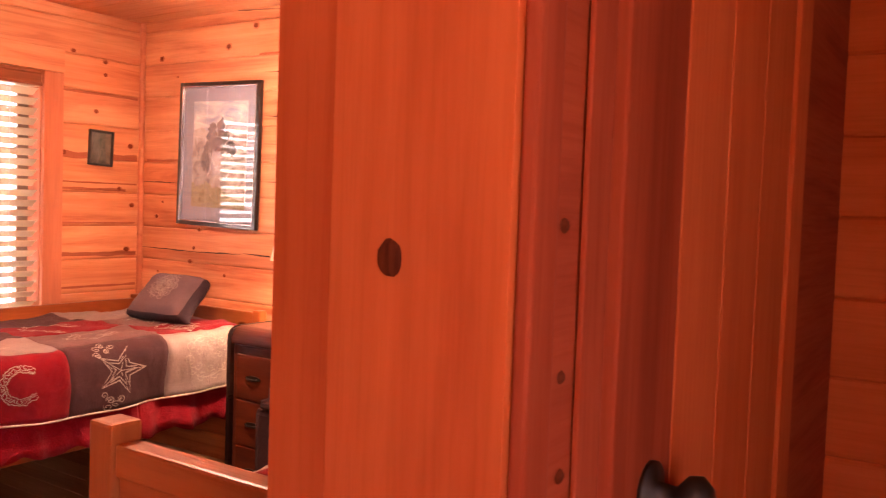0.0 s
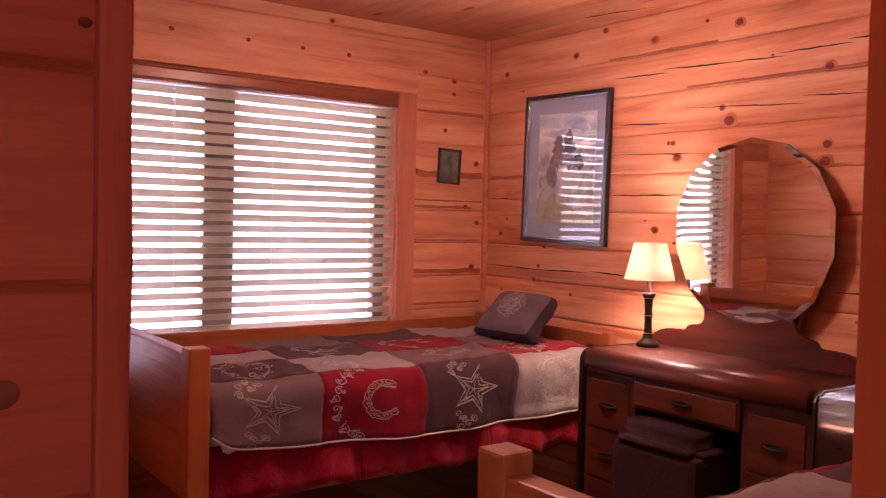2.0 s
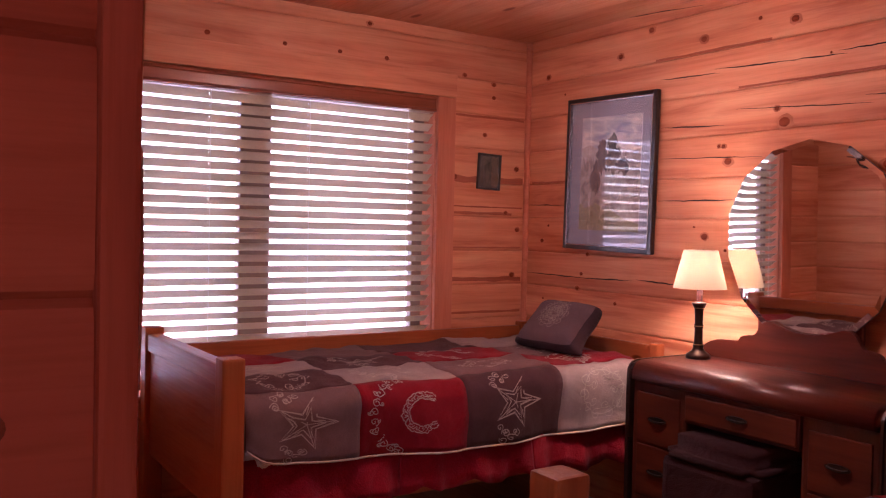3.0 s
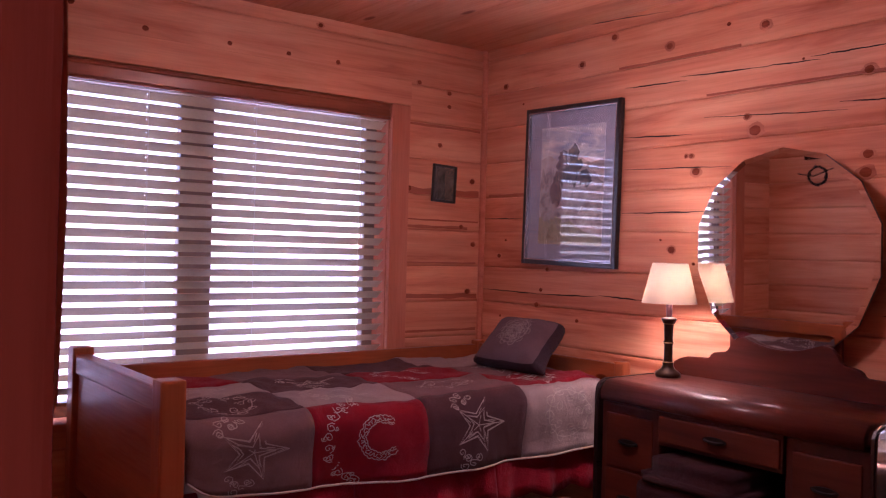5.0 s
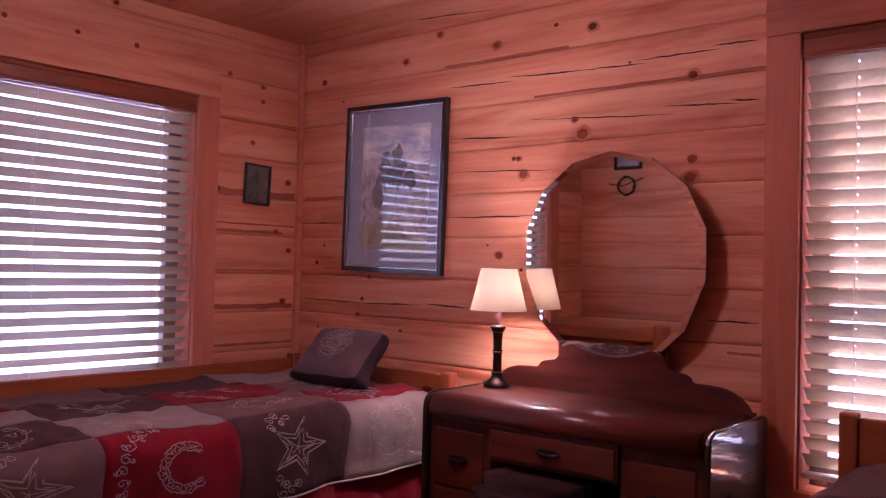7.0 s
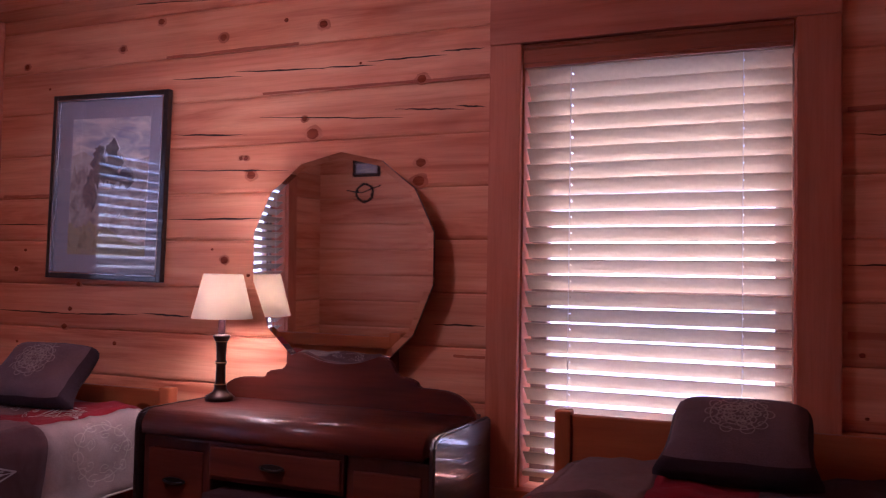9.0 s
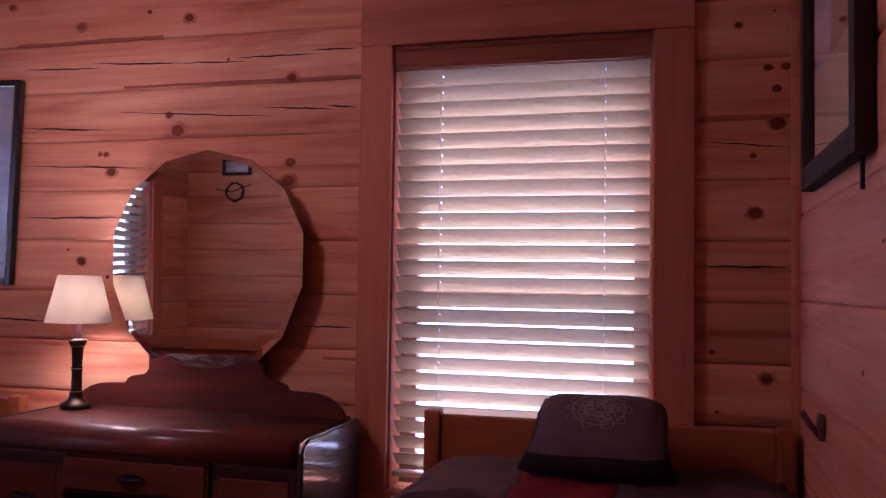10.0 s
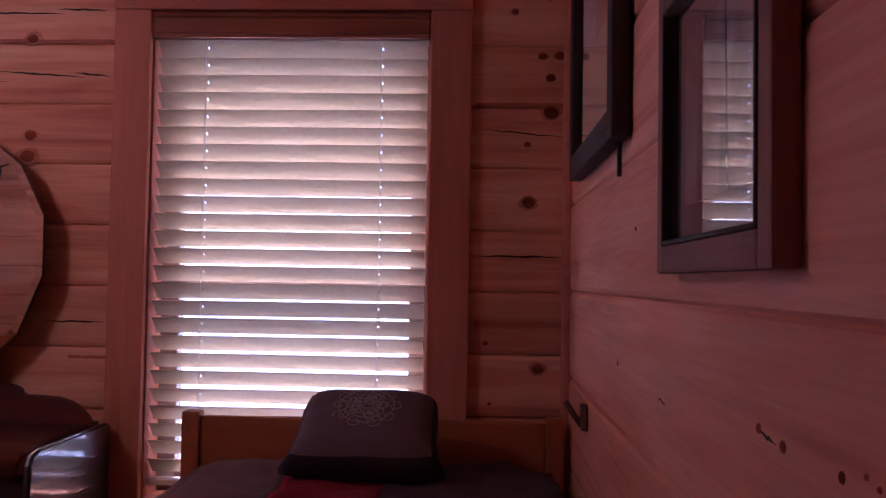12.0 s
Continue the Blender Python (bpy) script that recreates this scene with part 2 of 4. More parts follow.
_tr.inputs["Color"].default_value = (0.35, 0.31, 0.24, 1)
_mx = _nt.nodes.new("ShaderNodeMixShader")
_mx.inputs[0].default_value = 0.5
_nt.links.new(_b.outputs[0], _mx.inputs[1])
_nt.links.new(_tr.outputs[0], _mx.inputs[2])
_nt.links.new(_mx.outputs[0], _nt.nodes["Material Output"].inputs["Surface"])
BULB, _nt, _b = mat("bulb_glow")
_b.inputs["Emission Color"].default_value, _b.inputs["Emission Strength"].default_value = (1.0, 0.80, 0.58, 1), 20.0


# ---- mesh helpers ----
def obj(name, verts, faces, material, parent=None, m=None, smooth=False, label=""):
    me = bpy.data.meshes.new(name)
    me.from_pydata([tuple(v) for v in verts], [], faces)
    me.materials.append(material)
    if smooth:
        me.shade_smooth()
    return place(name, me, parent, m, label)


def place(name, me, parent=None, m=None, label=""):
    ob = new(name, me)
    if m is not None:
        ob.matrix_local = m
    if parent is not None:
        ob.parent = parent
    if label:
        ob["label"] = label
    return ob


def part(name, bm, material, parent=None, label="", m=None, smooth=False):
    me = bpy.data.meshes.new(name)
    bmesh.ops.recalc_face_normals(bm, faces=bm.faces)
    bm.to_mesh(me)
    bm.free()
    me.materials.append(material)
    if smooth:
        me.shade_smooth()
    return place(name, me, parent, m, label)


def thing(name, label, category, x=0, y=0, z=0, rz=0, group=""):
    ob = new(name)
    ob.matrix_world = pose(x, y, z, 0, 0, rz)
    return tagged(ob, label, category, group)


def box_mesh(name, lx, ly, lz, material, bevel=0.004):
    """A board centred on its origin with chamfered edges."""
    bm = bmesh.new()
    bmesh.ops.create_cube(bm, size=1)
    bmesh.ops.scale(bm, vec=(lx, ly, lz), verts=bm.verts)
    b = min(bevel, 0.3 * min(lx, ly, lz))
    if b > 0:
        bmesh.ops.bevel(bm, geom=list(bm.edges), offset=b, segments=2, profile=0.6, affect="EDGES")
    me = bpy.data.meshes.new(name)
    bm.to_mesh(me)
    bm.free()
    me.materials.append(material)
    return me


def board(name, a, b, material, parent=None, axis="x", bevel=0.004, label=""):
    """A board between two corners in the parent's space; its grain follows axis."""
    lo = [min(p, q) for p, q in zip(a, b)]
    hi = [max(p, q) for p, q in zip(a, b)]
    d = [h - l for l, h in zip(lo, hi)]
    c = [(h + l) / 2 for l, h in zip(lo, hi)]
    if axis == "x":
        me, r = box_mesh(name, d[0], d[1], d[2], material, bevel), (0, 0, 0)
    elif axis == "y":
        me, r = box_mesh(name, d[1], d[0], d[2], material, bevel), (0, 0, 90)
    else:
        me, r = box_mesh(name, d[2], d[1], d[0], material, bevel), (0, -90, 0)
    return place(name, me, parent, pose(*c, *r), label)


def lathe(profile, n=24):
    """A turned body from (radius, z) pairs."""
    bm = bmesh.new()
    rings = []
    for r, z in profile:
        rings.append([bm.verts.new((r * math.cos(2 * math.pi * i / n), r * math.sin(2 * math.pi * i / n), z)) for i in range(n)])
    for p, q in zip(rings, rings[1:]):
        for i in range(n):
            bm.faces.new((p[i], p[(i + 1) % n], q[(i + 1) % n], q[i]))
    return bm, rings


def tube(points, r, n=6, closed=False):
    """A round cord along points."""
    bm = bmesh.new()
    pts = [Vector(p) for p in points]
    rings = []
    k = len(pts)
    for i, p in enumerate(pts):
        d = (pts[(i + 1) % k] - pts[i - 1]) if closed else (pts[min(i + 1, k - 1)] - pts[max(i - 1, 0)])
        d.normalize()
        u = d.orthogonal().normalized() if abs(d.z) > 0.95 else d.cross(Vector((0, 0, 1))).normalized()
        v = d.cross(u)
        rings.append([bm.verts.new(p + r * (math.cos(2 * math.pi * j / n) * u + math.sin(2 * math.pi * j / n) * v)) for j in range(n)])
    for i in range(k if closed else k - 1):
        a, b = rings[i], rings[(i + 1) % k]
        for j in range(n):
            bm.faces.new((a[j], a[(j + 1) % n], b[(j + 1) % n], b[j]))
    if not closed:
        bm.faces.new(rings[0][::-1])
        bm.faces.new(rings[-1])
    return bm


def prism(outline, depth, bevel=0.0):
    """An outline in x, z pushed along +y by depth."""
    bm = bmesh.new()
    f = bm.faces.new([bm.verts.new((x, 0, z)) for x, z in outline])
    g = bmesh.ops.extrude_face_region(bm, geom=[f])
    bmesh.ops.translate(bm, vec=(0, depth, 0), verts=[v for v in g["geom"] if isinstance(v, bmesh.types.BMVert)])
    if bevel:
        bmesh.ops.bevel(bm, geom=[e for e in bm.edges if len(e.link_faces) == 2 and e.calc_face_angle(0) > 0.6], offset=bevel, segments=2, affect="EDGES")
    return bm


# ---- plan ----
CH = 2.285            # ceiling
XC = 3.55             # east wall of the room
YS = -2.777           # partition beside the entry
COURSE, COURSE0 = 0.1755, -0.0505
WA = (-2.345, -0.588, 0.576, 1.945)     # west window: y from, to, z from, to
WB = (2.343, 3.150, 0.576, 1.975)       # north window: x from, to, z from, to
DOOR = (-3.30, -2.418)                  # doorway in the east wall, y from, to


def log_mesh(length, height, depth, material):
    """A flat-faced log along x with chamfered joints; the face looks to -y."""
    c, h, l = 0.010, height / 2, length / 2
    prof = [(c, -h), (0.0025, -h + c * 0.6), (0, -h + c * 1.5), (-0.0015, 0), (0, h - c * 1.5), (0.0025, h - c * 0.6), (c, h), (depth, h), (depth, -h)]
    n = len(prof)
    verts = [(-l, y, z) for y, z in prof] + [(l, y, z) for y, z in prof]
    faces = [(i, i + n, (i + 1) % n + n, (i + 1) % n) for i in range(n)] + [tuple(range(n)), tuple(range(2 * n - 1, n - 1, -1))]
    me = bpy.data.meshes.new("log")
    me.from_pydata(verts, [], faces)
    me.materials.append(material)
    return me


def log_wall(name, length, m, opening=None, material=None, depth=0.15, top=CH + 0.12, offset=0.0, label="", course=COURSE):
    """Courses of logs along local x from 0, face at local y = 0, with one opening (x0, x1, z0, z1)."""
    material = material or LOG
    rnd = random.Random(name)
    core = new(name)
    pieces = []
    z = COURSE0 + offset
    while z < top:
        z0, z1 = z, z + course
        spans = [(0.0, length, z0, z1)]
        if opening and z1 > opening[2] + 1e-4 and z0 < opening[3] - 1e-4:
            x0, x1, oz0, oz1 = opening
            spans = [(0.0, x0, z0, z1), (x1, length, z0, z1)]
            if z0 < oz0 - 1e-4:
                spans.append((x0, x1, z0, oz0))
            if z1 > oz1 + 1e-4:
                spans.append((x0, x1, oz1, z1))
        for x0, x1, a, b in spans:
            if x1 - x0 > 0.005 and b - a > 0.004:
                pieces.append((x0, x1, a, b))
        z = z1
    # weather boards close the wall on its far side
    spans = [(0, length, COURSE0, top)]
    if opening:
        x0, x1, oz0, oz1 = opening
        spans = [(0, x0, COURSE0, top), (x1, length, COURSE0, top), (x0, x1, COURSE0, oz0), (x0, x1, oz1, top)]
    bm = bmesh.new()
    for x0, x1, a, b in spans:
        if x1 - x0 < 0.005 or b - a < 0.005:
            continue
        g = bmesh.ops.create_cube(bm, size=1)["verts"]
        bmesh.ops.scale(bm, vec=(x1 - x0, 0.018, b - a), verts=g)
        bmesh.ops.translate(bm, vec=((x0 + x1) / 2, depth + 0.012, (a + b) / 2), verts=g)
    bpy.data.objects.remove(core)
    core = part(name, bm, material)
    core.matrix_world = m
    tagged(core, label or "wall of stacked flat-faced pine logs", "wall", kind="structure")
    for x0, x1, a, b in pieces:
        me = log_mesh(x1 - x0, b - a + 0.0016, depth, material)
        place("log", me, core, pose((x0 + x1) / 2, rnd.uniform(-0.0015, 0.0015), (a + b) / 2))
    return core


# ---- setting ----
wall_north = log_wall("wall_north", XC + 0.17, pose(0, 0, 0), (WB[0], WB[1], WB[2], WB[3]), label="north wall of knotty pine logs with dark checks")
wall_west = log_wall("wall_west", 3.30, pose(0, -3.13, 0, 0, 0, 90), (WA[0] + 3.13, WA[1] + 3.13, WA[2], WA[3]), label="west wall of knotty pine logs under the window")
wall_east = log_wall("wall_east", 2.392, pose(XC, 0, 0, 0, 0, -90), None, PALE, 0.15, offset=0.0355, label="pale smooth pine log wall beside the bed", course=0.24)
wall_partition = log_wall("wall_partition", 3.09, pose(3.078, YS, 0, 0, 0, 180), None, LOG, 0.05, label="pine partition opposite the mirror")
wall_entry = log_wall("wall_entry", 1.25, pose(3.088, YS - 0.025, 0, 0, 0, 90) @ pose(-1.25, 0, 0), None, HALL_SHADE, 0.05, offset=0.060, course=0.155, label="pine partition beside the entry")
wall_entry_south = log_wall("wall_entry_south", 1.05, pose(3.70, -3.92, 0, 0, 0, 180), None, LOGK, 0.05, label="pine wall at the end of the entry")
wall_east_south = log_wall("wall_east_south", 0.62, pose(XC, DOOR[0], 0, 0, 0, -90), None, LOGK, 0.15, label="pine wall south of the doorway")
wall_over_door = log_wall("wall_over_door", DOOR[1] - DOOR[0], pose(XC, DOOR[1], 0, 0, 0, -90), (0.0, DOOR[1] - DOOR[0], -0.1, 2.05), LOGK, 0.15, label="logs above the doorway")
# The opening here is out of view, added to hold the fill lamp.
hall_wall_east = log_wall("hall_wall_east", 3.6, pose(4.95, -1.0, 0, 0, 0, -90), (2.40, 3.10, 0.9, 2.0), HALL_SHADE, 0.05, label="pine wall of the hall")
hall_wall_north = log_wall("hall_wall_north", 1.3, pose(3.68, -1.0, 0), None, JAMB_BOUNCE, 0.05, label="pine wall at the end of the hall")
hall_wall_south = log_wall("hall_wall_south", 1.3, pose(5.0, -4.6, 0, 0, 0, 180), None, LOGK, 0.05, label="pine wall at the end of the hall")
hall_wall_west = log_wall("hall_wall_west", 1.45, pose(XC + 0.172, DOOR[1] + 0.03, 0, 0, 0, 90), None, HALL_SHADE, 0.015, label="hall side of the log wall", course=2.5)
hall_wall_west_south = log_wall("hall_wall_west_south", 1.32, pose(XC + 0.172, DOOR[0] - 1.32, 0, 0, 0, 90), None, LOGK, 0.015, label="hall side of the log wall")

ceiling_bm = bmesh.new()
for i in range(37):
    y1 = 0.15 - i * 0.132
    g = bmesh.ops.create_cube(ceiling_bm, size=1)["verts"]
    bmesh.ops.scale(ceiling_bm, vec=(5.4, 0.1305, 0.02), verts=g)
    bmesh.ops.translate(ceiling_bm, vec=(2.4, y1 - 0.066, CH + 0.010 + 0.0008 * (i % 3)), verts=g)
g = bmesh.ops.create_cube(ceiling_bm, size=1)["verts"]
bmesh.ops.scale(ceiling_bm, vec=(5.5, 5.0, 0.02), verts=g)
bmesh.ops.translate(ceiling_bm, vec=(2.4, -2.25, CH + 0.04), verts=g)
ceiling = tagged(part("ceiling", ceiling_bm, CEIL), "tongue and groove pine board ceiling", "ceiling", kind="structure")

floor = board("floor", (-0.2, -4.9, -0.06), (5.2, 0.2, -0.012), FLOOR)
tagged(floor, "worn brown plank floor", "floor", kind="structure")
for i in range(38):
    y1 = 0.15 - i * 0.13
    board("plank", (-2.66, y1 - 0.1285 + 2.35, 0.024), (2.6, y1 + 2.35, 0.036), FLOOR, floor, bevel=0.002)


def corner_trim(name, x, y, z0, z1, r=0.018):
    bm, rings = lathe([(r, z0), (r, z1)], 12)
    ob = part(name, bm, TRIM)
    ob.matrix_world = pose(x, y, 0)
    return tagged(ob, "slim pine corner moulding", "trim", kind="structure")


corner_trim("corner_trim", 0.006, -0.006, 0, CH)
corner_trim("corner_trim", XC - 0.006, -0.006, 0, CH)
trim = board("corner_board", (3.078, YS - 0.030, 0), (3.100, YS - 0.006, CH), HALL_SHADE, axis="z")
tagged(trim, "pine corner board at the partition's edge", "trim", kind="structure")
door_frame = thing("door_1", "pine door frame of an open doorway", "door frame", XC, DOOR[1], 0)
tagged(door_frame, kind="structure")
board("jamb", (-0.035, -0.003, 0), (0.158, 0.024, 2.05), JAMB_BOUNCE, door_frame, "z", 0.001)
board("casing", (-0.110, -0.0015, 0), (-0.030, 0.022, 2.12), JAMB_BOUNCE, door_frame, "z", 0.001)
board("casing", (0.160, 0.004, 0), (0.176, 0.05, 2.12), HALL_SHADE, door_frame, "z")
board("jamb", (-0.035, DOOR[0] - DOOR[1], 0), (0.158, DOOR[0] - DOOR[1] + 0.02, 2.05), JAMB_BOUNCE, door_frame, "z")
board("head", (-0.035, DOOR[0] - DOOR[1] + 0.02, 2.03), (0.158, -0.004, 2.05), JAMB_BOUNCE, door_frame, "y")


door_2 = thing("door_2", "closed pine plank door in the hall with a dark iron knob", "door", XC + 0.176, -1.93, 0)
tagged(door_2, kind="structure")
# First plank wears the shaded copy of the pine, the rest the brighter one.
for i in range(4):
    board("door_plank", (0.0, -0.34 + i * 0.168, 0.01), (0.018, -0.1735 + i * 0.168, 2.02), HALL_SHADE if i == 0 else JAMB_BOUNCE, door_2, "z", 0.004)
board("casing", (0.0, -0.395, 0), (0.006, -0.345, 2.11), HALL_SHADE, door_2, "z")
board("casing", (0.0, 0.335, 0), (0.024, 0.42, 2.11), JAMB_BOUNCE, door_2, "z")
board("casing", (0.0, -0.345, 2.025), (0.024, 0.335, 2.11), HALL_SHADE, door_2, "y")
bm, rings = lathe([(0.0, 0.0), (0.034, 0.0), (0.034, 0.006), (0.014, 0.010), (0.012, 0.030), (0.026, 0.042), (0.028, 0.055), (0.018, 0.066), (0.0, 0.068)], 20)
part("door_knob", bm, IRON, door_2, "dark iron knob and rosette", pose(0.018, -0.240, 1.055, 0, 90, 0), smooth=True)

# ---- windows ----
def window(name, m, w, z0, z1, label, mullion=None, rail=None, f=0.06, casing_l=0.10, casing_r=0.12, header=0.115, head=TRIM):
    """A window in local x from 0 to w; the room is on the -y side and the glass in the wall."""
    win = new(name)
    win.matrix_world = m
    tagged(win, label, "window", kind="structure")
    board("side_casing", (-casing_l, -0.024, z0 - 0.10), (0.0, 0.0, z1), TRIM, win, "z")
    board("side_casing", (w, -0.024, z0 - 0.10), (w + casing_r, 0.0, z1), TRIM, win, "z")
    board("header", (-casing_l, -0.030, z1), (w + casing_r, 0.0, z1 + header), head, win, "x")
    board("window_sill", (-casing_l, -0.035, z0 - 0.03), (w + casing_r, 0.12, z0), TRIM, win, "x")
    board("reveal", (-0.004, 0.0, z0), (0.006, 0.15, z1), TRIM, win, "z")
    board("reveal", (w - 0.006, 0.0, z0), (w + 0.004, 0.15, z1), TRIM, win, "z")
    board("reveal", (0.006, 0.0, z1 - 0.008), (w - 0.006, 0.15, z1 + 0.002), TRIM, win, "x")
    for a, b in (((0.006, z0), (f, z1 - 0.01)), ((w - f, z0), (w - 0.006, z1 - 0.01))):
        board("window_frame", (a[0], 0.10, a[1]), (b[0], 0.145, b[1]), VINYL, win, "z")
    for a, b in ((z0, z0 + f), (z1 - f, z1 - 0.01)):
        board("window_frame", (f, 0.10, a), (w - f, 0.145, b), VINYL, win, "x")
    panes = [(f, w - f, z0 + f, z1 - f)]
    if mullion:
        board("mullion", (mullion[0], 0.095, z0 + f), (mullion[1], 0.145, z1 - f), VINYL, win, "z")
        panes = [(f, mullion[0], z0 + f, z1 - f), (mullion[1], w - f, z0 + f, z1 - f)]
    if rail:
        board("meeting_rail", (f, 0.095, rail[0]), (w - f, 0.145, rail[1]), VINYL, win, "x")
        panes = [(f, w - f, z0 + f, rail[0]), (f, w - f, rail[1], z1 - f)]
    for x0, x1, a, b in panes:
        p = board("pane", (x0, 0.120, a), (x1, 0.124, b), GLASS, win, "x", bevel=0)
        p.visible_shadow = False
    return win


def blind(w, z0, z1, tilt, m, label, cords, pitch=0.0502, width=0.060, shut=()):
    """A slatted blind in local x from 0 to w, hanging in the opening."""
    b = new("window_blind")
    b.matrix_world = m
    tagged(b, label, "window blind", "window blinds")
    # moulded valance
    prof = [(0.0, 0.0), (0.0, 0.072), (-0.016, 0.072), (-0.018, 0.062), (-0.012, 0.056), (-0.014, 0.016), (-0.020, 0.010), (-0.018, 0.0)]
    n = len(prof)
    verts = [(x, y, z + z1 - 0.078) for x in (0.008, w - 0.008) for y, z in prof]
    faces = [(i, i + n, (i + 1) % n + n, (i + 1) % n) for i in range(n)] + [tuple(range(n)), tuple(range(2 * n - 1, n - 1, -1))]
    obj("valance", verts, faces, VALANCE, b, label="moulded brown wood valance")
    board("head_rail", (0.008, 0.004, z1 - 0.082), (w - 0.008, 0.058, z1 - 0.012), SLAT, b, "x")
    # one slat: gently crowned strip with cord slots
    k, l = 6, w / 2 - 0.012
    ring = [((i / k - 0.5) * width, 0.0022 * (1 - (2 * i / k - 1) ** 2)) for i in range(k + 1)]
    ring = ring + [(y, z - 0.0028) for y, z in ring[::-1]]
    n = len(ring)
    xs = [-l] + [c - w / 2 + d for c in cords for d in (-0.0022, 0.0022)] + [l]
    verts = [(x, y, z) for x in xs for y, z in ring]
    faces = [tuple(range(n)), tuple(range(len(xs) * n - 1, (len(xs) - 1) * n - 1, -1))]
    for q in range(len(xs) - 1):
        for i in range(n):
            if q % 2 == 1 and (i == 2 or i == n - 2 - 2):
                continue
            faces.append((q * n + i, (q + 1) * n + i, (q + 1) * n + (i + 1) % n, q * n + (i + 1) % n))
    me = bpy.data.meshes.new("slat")
    me.from_pydata(verts, [], faces)
    me.materials.append(SLAT)
    count = int((z1 - 0.085 - z0 - 0.03) / pitch)
    rnd = random.Random(len(label))
    for i in range(count):
        z = z1 - 0.102 - i * pitch
        place("slat", me, b, pose(w / 2, 0.032, z, -(tilt + rnd.uniform(-1.2, 1.2)), rnd.uniform(-0.12, 0.12), 0))
    zb = z1 - 0.105 - count * pitch + 0.01
    board("bottom_rail", (0.012, 0.008, zb - 0.012), (w - 0.012, 0.056, zb + 0.004), SLAT, b, "x")
    for x in cords:
        for y in (0.006, 0.058):
            part("ladder_cord", tube([(x, y, zb), (x, y, z1 - 0.06)], 0.0012, 5), CORD, b)
    return b


M_A = pose(0, WA[0], 0, 0, 0, 90)
M_B = pose(WB[0], 0, 0)
window("window_1", M_A, WA[1] - WA[0], WA[2], WA[3], "wide pine-trimmed west window with a centre mullion", mullion=(0.785, 0.93), f=0.065, casing_r=0.105, head=LOG)
window("window_2", M_B, WB[1] - WB[0], WB[2], WB[3], "tall pine-trimmed north window behind the bed", rail=(1.15, 1.20), casing_l=0.105, casing_r=0.116, header=0.19)
blind(WA[1] - WA[0], WA[2], WA[3], 36.5, M_A, "wide cream slatted blind, half open, with brown valance", (0.10, 0.62, 1.08, 1.60), width=0.053)
blind(WB[1] - WB[0], WB[2], WB[3], 46, M_B, "tall cream slatted blind, nearly shut, with brown valance", (0.155, 0.665))


# ---- things ----
def strip(pts, width, z=0.0):
    """A flat ribbon along 2D points, given as faces of a thin raised band (x, y plane)."""
    v, f = [], []
    for i, p in enumerate(pts):
        a, b = pts[max(i - 1, 0)], pts[min(i + 1, len(pts) - 1)]
        d = Vector((b[0] - a[0], b[1] - a[1]))
        d = d.normalized() if d.length else Vector((1, 0))
        n = Vector((-d.y, d.x)) * width / 2
        v += [(p[0] + n.x, p[1] + n.y), (p[0] - n.x, p[1] - n.y)]
    for i in range(len(pts) - 1):
        f.append((2 * i, 2 * i + 1, 2 * i + 3, 2 * i + 2))
    return v, f


def star_motif(r=0.092):
    """A five-point star with a double outline and stippled rays, one point along the bed, sprigs above and below."""
    lines = []
    for k in (1.0, 0.93, 0.62, 0.56):
        lines.append([(0.012 + r * k * (1 if i % 2 == 0 else 0.40) * math.cos(i * math.pi / 5), r * k * (1 if i % 2 == 0 else 0.40) * math.sin(i * math.pi / 5)) for i in range(11)])
    for i in range(5):
        a = i * 2 * math.pi / 5
        lines.append([(0.012, 0), (0.012 + 0.9 * r * math.cos(a), 0.9 * r * math.sin(a))])
        lines.append([(0.012 + 0.35 * r * math.cos(a + 0.3), 0.35 * r * math.sin(a + 0.3)), (0.012 + 0.62 * r * math.cos(a + 0.12), 0.62 * r * math.sin(a + 0.12))])
    sprigs = [(-0.070, 0.062), (-0.062, 0.090), (-0.036, 0.082), (-0.012, 0.098), (-0.045, 0.108), (-0.050, -0.078), (-0.030, -0.098), (-0.012, -0.112), (0.006, -0.098), (-0.036, -0.120)]
    return lines + curls(sprigs, 0.014) + curls([(x * 0.9 - 0.004, y * 0.93) for x, y in sprigs[::2]], 0.009)


def curls(centres, r=0.022):
    out = []
    for k, (cx, cy) in enumerate(centres):
        s = 1 if k % 2 else -1
        out.append([(cx + s * r * (1 - i / 14) * math.cos(i * 0.7 + k), cy + r * (1 - i / 14) * math.sin(i * 0.7 + k)) for i in range(13)])
    return out


